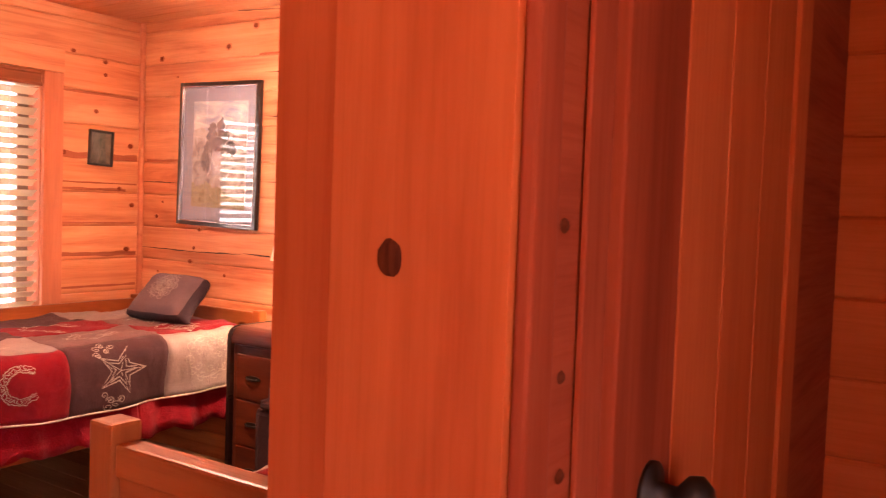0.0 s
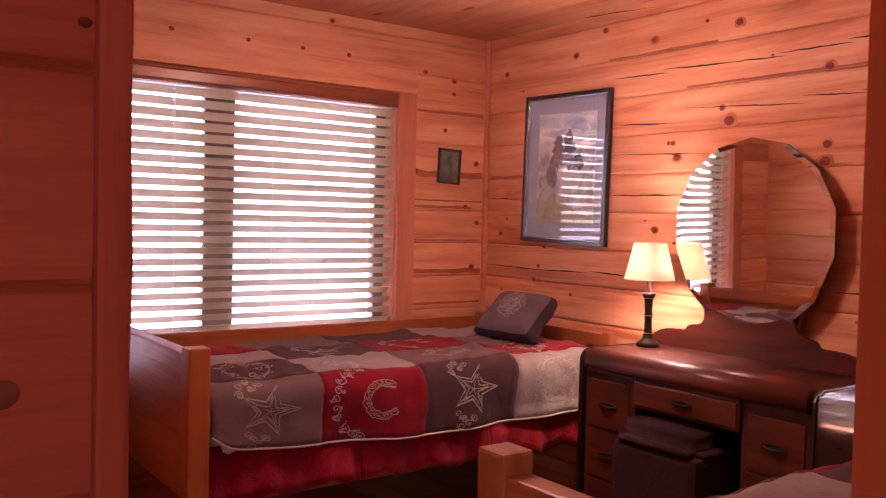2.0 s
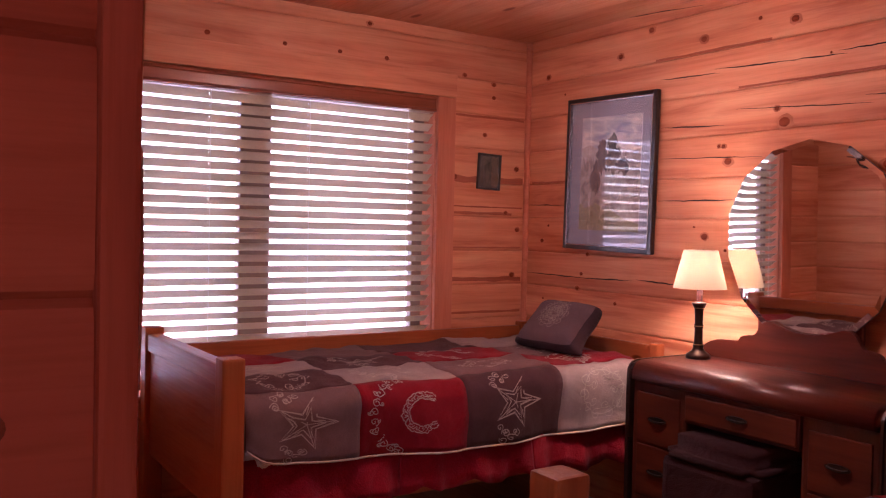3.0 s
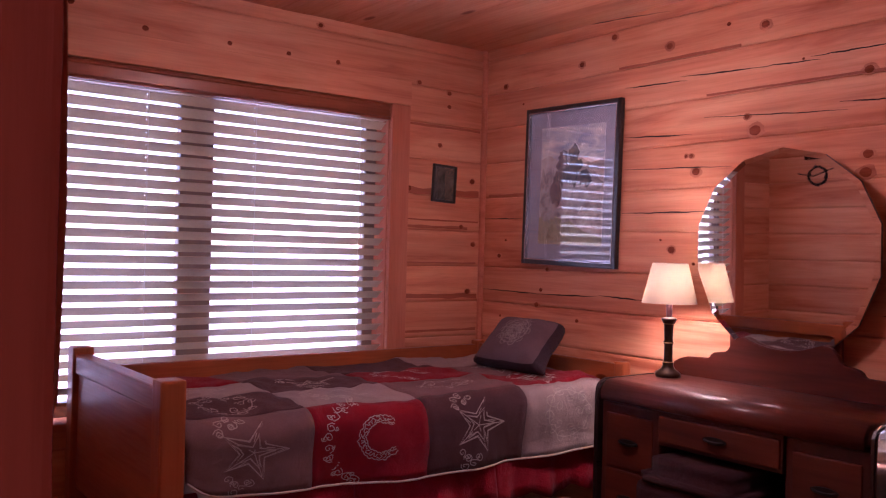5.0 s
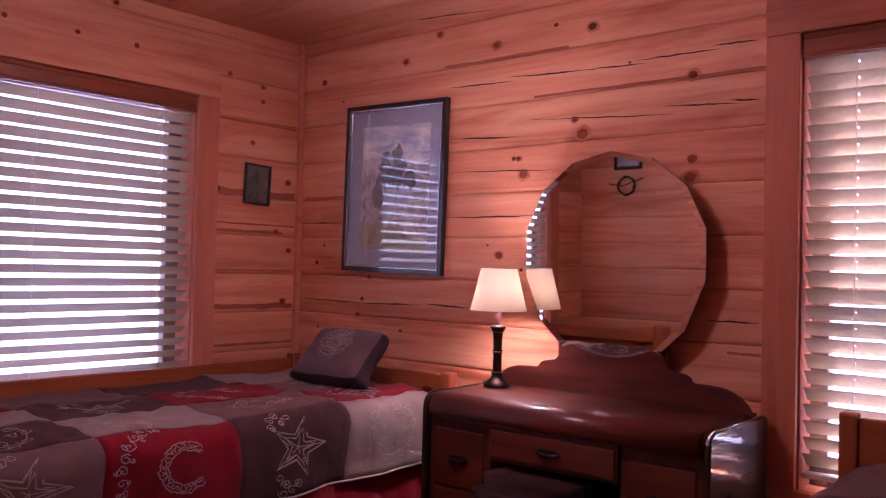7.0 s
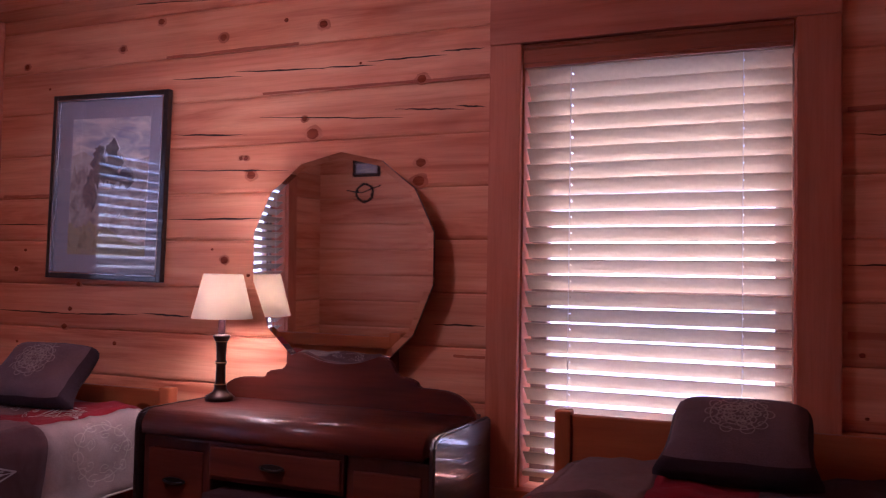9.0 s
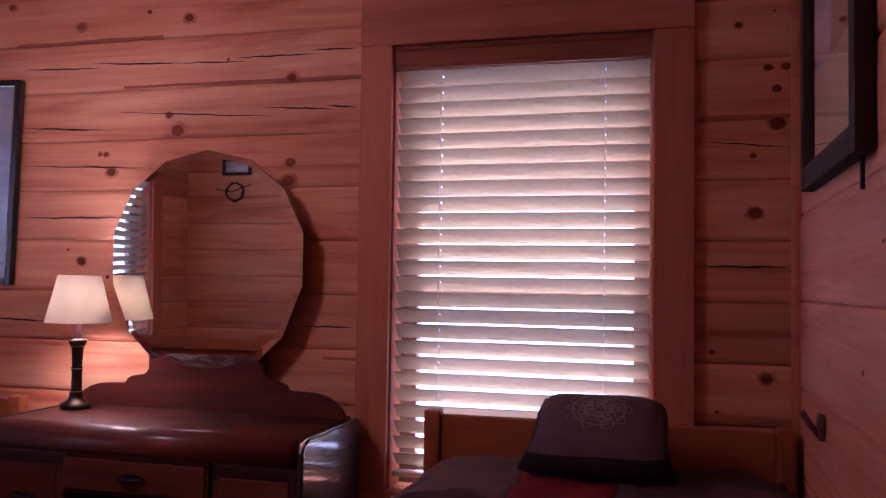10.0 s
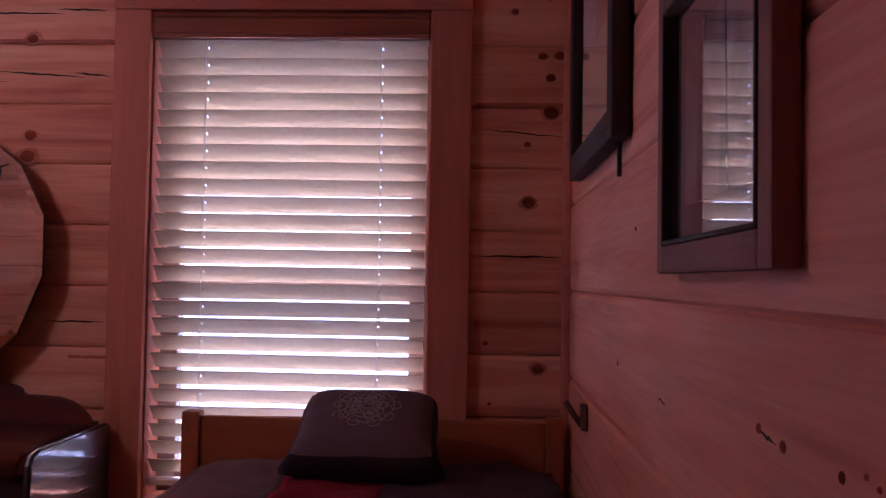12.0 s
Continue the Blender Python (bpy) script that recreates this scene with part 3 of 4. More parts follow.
def shoe_motif(r=0.062):
    arc = [(0.03 + r * math.cos(a), r * 1.05 * math.sin(a)) for a in [radians(42 + i * 276 / 20) for i in range(21)]]
    inner = [(0.03 + 0.66 * (x - 0.03), 0.66 * y) for x, y in arc]
    beads = [[(0.03 + 0.83 * (x - 0.03) + 0.006 * math.cos(q + i), 0.83 * y + 0.006 * math.sin(q + i)) for q in (0, 1.5, 3, 4.5)] for i, (x, y) in enumerate(arc)]
    leaf = [(-0.115 + 0.1 * (1 - math.cos(a)), 0.125 * math.sin(a)) for a in [radians(-80 + i * 160 / 18) for i in range(19)]]
    c = [(-0.115 + 0.1 * (1 - math.cos(a)), 0.125 * math.sin(a)) for a in [radians(-80 + i * 14.5) for i in range(12)]]
    band = [[(0.03 + (r + g) * k * math.cos(a), (r + g) * k * 1.05 * math.sin(a)) for a, g in [(radians(42 + i * 276 / 60), 0.002 * math.sin(i * 2.1)) for i in range(61)]] for k in (1.0, 0.68)]
    return band + beads + curls(c, 0.015) + curls([(x - 0.012, y * 1.04) for x, y in c[::2]], 0.010) + curls([(x + 0.014, y * 0.95) for x, y in c[1::2]], 0.008)


def wreath_motif(r=0.085):
    c = [(r * math.cos(i * math.pi / 5), r * math.sin(i * math.pi / 5)) for i in range(10)]
    return [[(r * math.cos(i * math.pi / 12), r * math.sin(i * math.pi / 12)) for i in range(25)]] + curls(c, 0.024) + curls([(0.6 * x, 0.6 * y) for x, y in c[::2]], 0.018)


SEAMS = (0.0, 0.233, 0.478, 0.739, 1.0)     # where the patches meet along the bed


def quilt(parent, surface, len_u, rows, hem, name="quilt"):
    """Patchwork over surface(u, s): u along the bed, s across it from the hem. rows: strips of (s0, s1, [(colour, motif), ...])."""
    for s0, s1, cells in rows:
        for i, (material, motif) in enumerate(cells):
            u0, u1 = len_u * SEAMS[i], len_u * SEAMS[i + 1]
            n, k = 18, 12
            verts = [surface(u0 + (u1 - u0) * a / n, s0 + (s1 - s0) * b / k) for b in range(k + 1) for a in range(n + 1)]
            faces = [(b * (n + 1) + a, b * (n + 1) + a + 1, (b + 1) * (n + 1) + a + 1, (b + 1) * (n + 1) + a) for b in range(k) for a in range(n)]
            patch = obj("patch", verts, faces, material, parent, smooth=True)
            mod = patch.modifiers.new("thick", "SOLIDIFY")
            mod.thickness, mod.offset = 0.008, -1
            if motif:
                cu, cs = (u0 + u1) / 2 - 0.015, (s0 + s1) / 2
                sc = min((s1 - s0) / 0.27, 1.15)
                v, f = [], []
                for line in motif:
                    sv, sf = strip([(cu + (x + 0.006 * noise.noise(Vector((x * 60, y * 60, i + s0)))) * sc * 1.25, cs + (y + 0.006 * noise.noise(Vector((y * 60, x * 60, i - s0)))) * sc) for x, y in line], 0.0031)
                    f += [tuple(j + len(v) for j in q) for q in sf]
                    for u, s in sv:
                        p, d1, d2 = (Vector(surface(u + a, s + b)) for a, b in ((0, 0), (0.004, 0), (0, 0.004)))
                        nrm = (d1 - p).cross(d2 - p).normalized()
                        v.append(p + nrm * 0.0035 * (1 if nrm.z > -0.2 else -1))
                obj("embroidery", v, f, THREAD, patch, label="ivory embroidered motif")
    u_pts = [surface(len_u * i / 40, hem) for i in range(41)]
    part("piping", tube(u_pts, 0.004, 6), PIPING, parent, smooth=True)


def bed(name, x0, x1, y0, y1, open_side, rows, label, back_rail, seed, foot_top=0.87, sag=0.0, head_up=0.0):
    """A pine twin bed with its head at y1; open_side +1 where the free long side looks to +x, -1 to -x."""
    ph = 0.075
    b = thing(name, label, "bed", (x0 + x1) / 2, (y0 + y1) / 2, 0, group="twin beds")
    ox, oy = (x0 + x1) / 2, (y0 + y1) / 2
    hw, hl = (x1 - x0) / 2, (y1 - y0) / 2
    for sx in (-1, 1):
        board("foot_post", (sx * hw, -hl, 0.0), (sx * (hw - ph), -hl + ph, foot_top), HONEY, b, "z", 0.008)
        board("head_post", (sx * hw, hl - 0.05, 0.0), (sx * (hw - 0.05), hl, 0.812 + head_up), HONEY, b, "z", 0.008)
        board("side_rail", (sx * (hw - 0.10), -hl + ph - 0.01, 0.37), (sx * (hw - 0.128), hl - 0.04, 0.46), HONEY, b, "y", 0.005)
    board("footboard", (-hw + ph, -hl + 0.02, 0.36), (hw - ph, -hl + 0.05, 0.775), HONEY, b, "x", 0.005)
    board("foot_rail", (-hw + ph, -hl + 0.008, 0.775), (hw - ph, -hl + 0.066, 0.845), HONEY, b, "x", 0.008)
    board("headboard", (-hw + 0.05, hl - 0.04, 0.64 + head_up), (hw - 0.05, hl - 0.012, 0.80 + head_up), HONEY, b, "x", 0.006)
    board("head_ledge", (-hw + 0.05, hl - 0.052, 0.612 + head_up), (hw - 0.05, hl - 0.004, 0.64 + head_up), HONEY, b, "x", 0.005)
    if back_rail:
        board("back_rail", (-hw + 0.01, -hl + ph, 0.66), (-hw + 0.04, hl - 0.05, 0.792), HONEY, b, "y", 0.006)
    board("slat_base", (-hw + 0.13, -hl + ph, 0.30), (hw - 0.13, hl - 0.05, 0.332), HONEY, b, "y")
    matt = thing("mattress", "white mattress under the patchwork quilt", "mattress", ox, oy, 0.36 - sag)
    part_m = box_mesh("mattress_body", 2 * hw - 0.14, 2 * hl - 0.17, 0.335, SHEET, 0.05)
    place("mattress_body", part_m, matt, pose(0, 0.01, 0.168))
    q = thing("quilt", "patchwork quilt of crimson, plum and taupe squares with ivory embroidery", "quilt", ox, oy, 0.70 - sag, group="quilts")
    top, edge, rad, hem_z = 0.035, hw - 0.03, 0.075, -0.215
    drop = -hem_z + top - rad
    arc = math.pi / 2 * rad
    width = 2 * hw - 0.14

    def surface(u, s):
        y = -hl + 0.085 + u
        wav = 0.014 * noise.noise(Vector((u * 5 + seed, s * 6, 0.3))) + 0.009 * noise.noise(Vector((u * 14, s * 13, seed)))
        wav += 0.012 * max(0.0, 1 - abs(u - 1.62) / 0.32) * noise.noise(Vector((u * 24 + s * 9, s * 10, seed + 3)))
        if s < drop:
            k = 1 - s / drop
            fold = 0.016 * k * math.sin(u * 7.1 + seed) + 0.010 * k * math.sin(u * 17 + seed)
            x, z = edge + fold + wav, hem_z + s + 0.018 * k * math.sin(u * 2.6 + seed) + 0.07 * k * math.exp(-u / 0.07)
        elif s < drop + arc:
            a = (s - drop) / rad
            x, z = edge - rad + (rad + wav) * math.cos(a), top - rad + (rad + wav) * math.sin(a)
        else:
            x, z = edge - rad - (s - drop - arc), top + wav
            z += 0.018 * math.sin(math.pi * min(1, max(0, (edge - x) / (2 * edge)))) + 0.5 * wav
        return (open_side * x, y, z)

    total = drop + arc + width
    cuts = [0.0, 0.29, 0.53, 0.78, total]
    quilt(q, surface, 2 * hl - 0.17, [(cuts[i], cuts[i + 1], row) for i, row in enumerate(rows)], 0.0)
    # gathered skirt with a scalloped edge
    sk = thing("bed_skirt", "gathered crimson bed skirt with a scalloped hem", "bed skirt", ox, oy, 0.36, group="bed skirts")
    span, nu, nz = 2 * hl - 0.16, 50, 5
    for k in range(3):
        verts = []
        for j in range(nz + 1):
            for i in range(nu + 1):
                u, f = (k + i / nu) * span / 3, j / nz
                low = -0.012 - 0.030 * abs(math.sin(u * math.pi / 0.23)) + 0.01 * math.sin(u * 3)
                x = edge - 0.045 + f * 0.016 * math.sin(u * 26 + seed) + f * 0.007 * math.sin(u * 61) + 0.03 * f
                verts.append((open_side * x, -hl + 0.08 + u, 0.165 + (low - 0.165) * f))
        faces = [(j * (nu + 1) + i, j * (nu + 1) + i + 1, (j + 1) * (nu + 1) + i + 1, (j + 1) * (nu + 1) + i) for j in range(nz) for i in range(nu)]
        cloth = obj("skirt_panel", verts, faces, SKIRT, sk, smooth=True)
        md = cloth.modifiers.new("thick", "SOLIDIFY")
        md.thickness = 0.003
    hem = [(open_side * (edge - 0.015 + 0.016 * math.sin(u * 26 + seed) + 0.007 * math.sin(u * 61)), -hl + 0.08 + u, -0.012 - 0.030 * abs(math.sin(u * math.pi / 0.23)) + 0.01 * math.sin(u * 3)) for u in [span * i / 150 for i in range(151)]]
    part("hem_edge", tube(hem, 0.0025, 5), SKIRT, sk, smooth=True)
    return b


STAR, SHOE, WREATH = star_motif(), shoe_motif(), wreath_motif()
ROWS_A = [[(GREY, STAR), (CRIM, SHOE), (CHAR, STAR), (CREAM, WREATH)],
          [(CHAR, WREATH), (CREAM, SHOE), (GREY, WREATH), (CRIM, STAR)],
          [(CREAM, STAR), (CHAR, STAR), (CRIM, SHOE), (GREY, WREATH)],
          [(CRIM, None), (GREY, None), (CHAR, None), (CREAM, None)]]
ROWS_B = [[(CREAM, WREATH), (CHAR, STAR), (CRIM, SHOE), (GREY, STAR)],
          [(CRIM, STAR), (CREAM, SHOE), (CHAR, WREATH), (GREY, WREATH)],
          [(CHAR, STAR), (GREY, WREATH), (CREAM, STAR), (CRIM, WREATH)],
          [(GREY, None), (CRIM, STAR), (GREY, SHOE), (CHAR, WREATH)]]
bed("bed", 0.055, 1.045, -2.02, -0.05, 1, ROWS_A, "honey pine twin bed under the wide window", True, 1.7)
bed("bed", 2.487, 3.53, -1.978, -0.05, -1, ROWS_B, "honey pine twin bed below the tall window", False, 4.2, 0.885, 0.03, 0.03)


def cushion(m, w, h, d, label):
    """A boxed throw cushion: plum body, mauve face looking to local -y, standing on its back lower edge."""
    c = new("cushion")
    c.matrix_world = m
    tagged(c, label, "cushion", "throw cushions")
    n = 14

    def shell(depth0, depth1, inset):
        verts = []
        for sgn in (-1, 1):
            for j in range(n + 1):
                for i in range(n + 1):
                    a, b = 2 * i / n - 1, 2 * j / n - 1
                    puff = ((1 - a ** 4) * (1 - b ** 4)) ** 0.5
                    pin, pin2 = 1 - 0.05 * (1 - a * a) * abs(b), 1 - 0.05 * (1 - b * b) * abs(a)
                    y = -d / 2 + sgn * (d * 0.24 + d * 0.30 * puff)
                    flare = 1 + (0.16 * max(0, -b) ** 1.5 + 0.02) * (sgn > 0)
                    verts.append((a * w / 2 * pin2 * flare * (1 - 0.07 * max(0, b) ** 4), y + 0.004 * noise.noise(Vector((a * 3, b * 3, sgn + w))), h / 2 + b * h / 2 * pin * (1 - 0.10 * a ** 4)))
        return verts

    verts = shell(0, 0, 0)
    m1 = (n + 1) ** 2
    quads = [(j * (n + 1) + i, j * (n + 1) + i + 1, (j + 1) * (n + 1) + i + 1, (j + 1) * (n + 1) + i) for j in range(n) for i in range(n)]
    obj("face", verts[:m1], quads, MAUVE, c, smooth=True, label="mauve woven face")
    rim = [i for i in range(n + 1)] + [(j + 1) * (n + 1) - 1 for j in range(1, n + 1)] + [n * (n + 1) + i for i in range(n - 1, -1, -1)] + [j * (n + 1) for j in range(n - 1, 0, -1)]
    k = len(rim)
    body, faces = [], [tuple(q[::-1]) for q in quads]
    body = [verts[m1 + i] for i in range(m1)]
    for f in (0.0, 0.33, 0.67, 1.0):
        for i in rim:
            p, q = Vector(verts[i]), Vector(verts[m1 + i])
            e = p.lerp(q, f)
            o = Vector((e.x, 0, e.z - h / 2)).normalized() * 0.012 * math.sin(math.pi * f)
            body.append((e.x + o.x, e.y, e.z + o.z))
    for r in range(3):
        for i in range(k):
            a, b = m1 + r * k + i, m1 + r * k + (i + 1) % k
            faces.append((a, a + k, b + k, b))
    obj("boxing", body, faces, PLUM, c, smooth=True, label="dark plum cushion boxing")
    v, f = [], []
    for line in wreath_motif(0.068) + wreath_motif(0.035):
        sv, sf = strip(line, 0.003)
        f += [tuple(j + len(v) for j in q) for q in sf]
        for x, z in sv:
            a, b = 2 * x / w, 2 * (z + h * 0.06) / h
            v.append((x, -d / 2 - d * 0.24 - d * 0.30 * max(0, (1 - a ** 4) * (1 - b ** 4)) ** 0.5 - 0.004, z + h * 0.56))
    obj("embroidery", v, f, FADED, c, label="faded embroidered wreath")
    return c


cushion(pose(0.655, -0.365, 0.722, -47, 0, 5), 0.34, 0.26, 0.125, "mauve throw cushion with embroidered wreath leaning against the wall")
cushion(pose(3.024, -0.39, 0.706, -63, 0, 0), 0.335, 0.265, 0.135, "mauve throw cushion with embroidered wreath leaning on the headboard")


# vanity: waterfall top, two pedestals, a centre drawer, a scalloped back and a faceted round mirror
def vanity():
    v = thing("vanity_table", "mahogany waterfall vanity with a rounded top and kneehole", "vanity table", 1.748, -0.24, 0)
    x0, x1, y0, y1, zt = -0.500, 0.500, -0.235, 0.205, 0.800
    r = 0.055
    prof = [(y1, zt - 0.075), (y1, zt)] + [(y0 + r - r * math.sin(a), zt - r + r * math.cos(a)) for a in [i * math.pi / 2 / 8 for i in range(9)]] + [(y0, zt - 0.072), (y0 + 0.02, zt - 0.078)]
    bm = bmesh.new()
    f = bm.faces.new([bm.verts.new((x0, y, z)) for y, z in prof])
    g = bmesh.ops.extrude_face_region(bm, geom=[f])
    bmesh.ops.translate(bm, vec=(x1 - x0, 0, 0), verts=[w for w in g["geom"] if isinstance(w, bmesh.types.BMVert)])
    bmesh.ops.bevel(bm, geom=[e for e in bm.edges if abs(e.verts[0].co.x - e.verts[1].co.x) < 1e-5 and len(e.link_faces) == 2], offset=0.018, segments=3, affect="EDGES")
    top = part("top", bm, RED, v, "glossy red-brown waterfall top", smooth=False)
    for p in top.data.polygons:
        p.use_smooth = True
    for sx in (-1, 1):
        a, b = (x0 + 0.004, -0.235) if sx < 0 else (0.235, x1 - 0.003)
        board("pedestal", (a, y0 + 0.026, 0.06), (b, y1, zt - 0.079), VENEER, v, "z", 0.010, "dark lacquered pedestal")
        for z in (0.09, 0.29, 0.49):
            d = board("drawer", (a + 0.026, y0 + 0.021, z), (b - 0.026, y0 + 0.036, z + 0.192), PANEL, v, "x", 0.006, "figured veneer drawer front")
            pull(d)
        board("plinth", (a + 0.01, y0 + 0.035, 0.012), (b - 0.01, y1 - 0.01, 0.06), LACQ, v, "x")
    for sx in (-1, 1):
        outline = [(y1, 0.03), (y1, zt - 0.012), (y1 - 0.012, zt - 0.002), (y0 + 0.05, zt - 0.002), (y0 + 0.02, zt - 0.012), (y0 + 0.006, zt - 0.035), (y0 + 0.003, zt - 0.07), (y0 + 0.003, 0.03)]
        bm = prism(outline, 0.018, 0.006)
        part("side_panel", bm, LACQ, v, "glossy dark side panel", pose(sx * 0.509 + 0.009, 0, 0, 0, 0, 90))
    d = board("drawer", (-0.226, y0 + 0.008, 0.618), (0.226, y0 + 0.026, 0.708), PANEL, v, "x", 0.006, "red-brown centre drawer")
    pull(d)
    board("drawer_case", (-0.233, y0 + 0.016, 0.606), (0.233, y1, 0.722), VENEER, v, "x", 0.003)
    board("back_panel", (-0.243, y1 - 0.012, 0.06), (0.223, y1, 0.604), LACQ, v, "x")
    # scalloped back board
    half = [(0.490, 0.0), (0.487, 0.020), (0.474, 0.042), (0.452, 0.062), (0.425, 0.078), (0.390, 0.088), (0.345, 0.091), (0.300, 0.092), (0.291, 0.097), (0.285, 0.108), (0.272, 0.116),
            (0.248, 0.121), (0.224, 0.124), (0.212, 0.134), (0.201, 0.154), (0.187, 0.172), (0.168, 0.182), (0.148, 0.184), (0.120, 0.174), (0.080, 0.161), (0.040, 0.154), (0.0, 0.152)]
    outline = [(x, z) for x, z in half] + [(-x, z) for x, z in half[-2::-1]]
    back = part("scalloped_back", prism(outline, 0.022, 0.0025), RED, v, "scalloped mirror back board", pose(0.0, 0.145, 0.784))
    return v


def pull(parent):
    bm = tube([(0.035 * math.cos(a), -0.012 - 0.012 * math.sin(a), -0.004 * math.sin(a)) for a in [i * math.pi / 8 for i in range(9)]], 0.004, 6)
    part("drawer_pull", bm, IRON, parent, "small dark bail pull", smooth=True)
    part("pull_plate", prism([(0.044 * math.cos(i * math.pi / 8), 0.012 * math.sin(i * math.pi / 8)) for i in range(16)], 0.004), IRON, parent, m=pose(0, -0.015, 0))


van = vanity()
MN, MR = 14, 0.350
mir = thing("vanity_mirror", "large round polygonal vanity mirror standing before the log wall", "mirror", 1.729, -0.062, 0.925)
mir.matrix_world = pose(1.729, -0.062, 0.925, 0.8, 0, 0)
ring = [(1.015 * MR * math.cos(math.pi / 2 + 2 * math.pi * i / MN), MR * math.sin(math.pi / 2 + 2 * math.pi * i / MN) + 0.372) for i in range(MN)]
ring = [(x, 0.372 + (z - 0.372) * (1.17 if z < 0.372 else 1.0)) for x, z in ring]
inner = [(x * 0.945, (z - 0.372) * 0.945 + 0.372) for x, z in ring]
obj("glass", [(x, -0.010, z) for x, z in inner], [tuple(range(MN - 1, -1, -1))], MIRROR, mir, label="clear mirror glass")
obj("bevel", [(x, -0.010, z) for x, z in inner] + [(x, -0.0094, z) for x, z in ring], [(i, i + MN, (i + 1) % MN + MN, (i + 1) % MN) for i in range(MN)], MIRROR, mir)
part("backing", prism(ring, 0.014, 0.002), LACQ, mir, "dark backing board", pose(0, -0.0090, 0))
for sx in (-1, 1):
    board("support", (sx * 0.20 - 0.014, 0.007, -0.14), (sx * 0.20 + 0.014, 0.024, 0.30), RED, mir, "z")

# table lamp
lamp = thing("table_lamp", "small bronze candlestick lamp with a lit cream shade", "lamp", 1.342, -0.190, 0.800)
bm, rings = lathe([(0.0, 0), (0.047, 0.0), (0.048, 0.012), (0.040, 0.020), (0.026, 0.030), (0.020, 0.042), (0.022, 0.050), (0.017, 0.058), (0.016, 0.12), (0.020, 0.125),
                   (0.020, 0.131), (0.016, 0.136), (0.0185, 0.195), (0.023, 0.202), (0.029, 0.215), (0.029, 0.220), (0.014, 0.224), (0.010, 0.226)], 28)
part("base", bm, BRONZE, lamp, "dark bronze column base", smooth=True)
for z in (0.055, 0.128, 0.200):
    bm, rings = lathe([(0.0205, z - 0.002), (0.0225, z), (0.0205, z + 0.002)], 28)
    part("collar", bm, BRASS, lamp, "thin brass collar", smooth=True)
bm, rings = lathe([(0.011, 0.224), (0.012, 0.25), (0.012, 0.305), (0.006, 0.315)], 16)
part("candle_sleeve", bm, plain("sleeve_maroon", (0.10, 0.03, 0.03), 0.4), lamp, smooth=True)
bm, rings = lathe([(0.006, 0.315), (0.018, 0.332), (0.021, 0.352), (0.014, 0.374), (0.002, 0.384)], 16)
part("bulb", bm, BULB, lamp, "glowing bulb", smooth=True)
bm, rings = lathe([(0.103, 0.277), (0.102, 0.282), (0.067, 0.425), (0.065, 0.429), (0.0635, 0.425), (0.099, 0.282), (0.1015, 0.277)], 40)
part("shade", bm, SHADE, lamp, "cream empire shade lit from within", smooth=True)
for a in (0, 120, 240):
    part("shade_spoke", tube([(0.006 * math.cos(radians(a)), 0.006 * math.sin(radians(a)), 0.395), (0.0605 * math.cos(radians(a)), 0.0605 * math.sin(radians(a)), 0.430)], 0.0015, 5), BRASS, lamp)
glow = new("lamp_glow", bpy.data.lights.new("lamp_glow", "POINT"))
glow.data.energy, glow.data.color, glow.data.shadow_soft_size = 3.3, (1.0, 0.80, 0.50), 0.03
glow.matrix_world = pose(1.342, -0.190, 0.800 + 0.345)
part("cord", tube([(-0.045, 0.01, 0.004), (-0.09, 0.04, 0.004), (-0.125, 0.12, 0.004), (-0.13, 0.19, -0.02)], 0.003, 6), IRON, lamp)

# ceiling light in the middle of the room
OPAL, _nt, _b = mat("opal_glass_lit")
_b.inputs["Base Color"].default_value, _b.inputs["Roughness"].default_value = (0.9, 0.87, 0.8, 1), 0.25
_b.inputs["Emission Color"].default_value, _b.inputs["Emission Strength"].default_value = (1.0, 0.80, 0.58, 1), 11.0
cl = thing("ceiling_light", "lit opal glass ceiling light on a short brass stem", "ceiling light", 1.465, -1.19, 2.05)
bm, rings = lathe([(0.0, 0.0), (0.03, 0.002), (0.07, 0.018), (0.10, 0.045), (0.115, 0.08), (0.118, 0.095)], 28)
part("bowl", bm, OPAL, cl, "glowing opal glass bowl", smooth=True)
bm, rings = lathe([(0.117, 0.090), (0.122, 0.092), (0.124, 0.098), (0.120, 0.104), (0.116, 0.098), (0.117, 0.090)], 28)
part("rim", bm, BRASS, cl, "thin brass rim", smooth=True)
bm, rings = lathe([(0.0, 0.004), (0.010, 0.006), (0.012, 0.02), (0.012, 0.185), (0.06, 0.205), (0.065, 0.2345)], 28)
part("canopy", bm, BRASS, cl, "brass stem and canopy", smooth=True)

# stool in the kneehole
stool = thing("vanity_stool", "low stool with a rounded mauve cushion tucked under the vanity", "stool", 1.70, -0.40, 0)
bm = bmesh.new()
bmesh.ops.create_cube(bm, size=1)
bmesh.ops.scale(bm, vec=(0.40, 0.34, 0.11), verts=bm.verts)
bmesh.ops.bevel(bm, geom=list(bm.edges), offset=0.045, segments=4, affect="EDGES")
for w in bm.verts:
    if w.co.z > 0.02:
        w.co.z += 0.03 * (1 - (w.co.x / 0.2) ** 2)
part("seat", bm, STOOLF, stool, "mauve upholstered seat", pose(0, 0, 0.515), smooth=True)
board("apron", (-0.196, -0.166, 0.14), (0.196, 0.166, 0.505), STOOLF, stool, "x", 0.03)
for sx in (-1, 1):
    for sy in (-1, 1):
        board("leg", (sx * 0.18, sy * 0.15, 0), (sx * 0.145, sy * 0.115, 0.15), LACQ, stool, "z", 0.006)


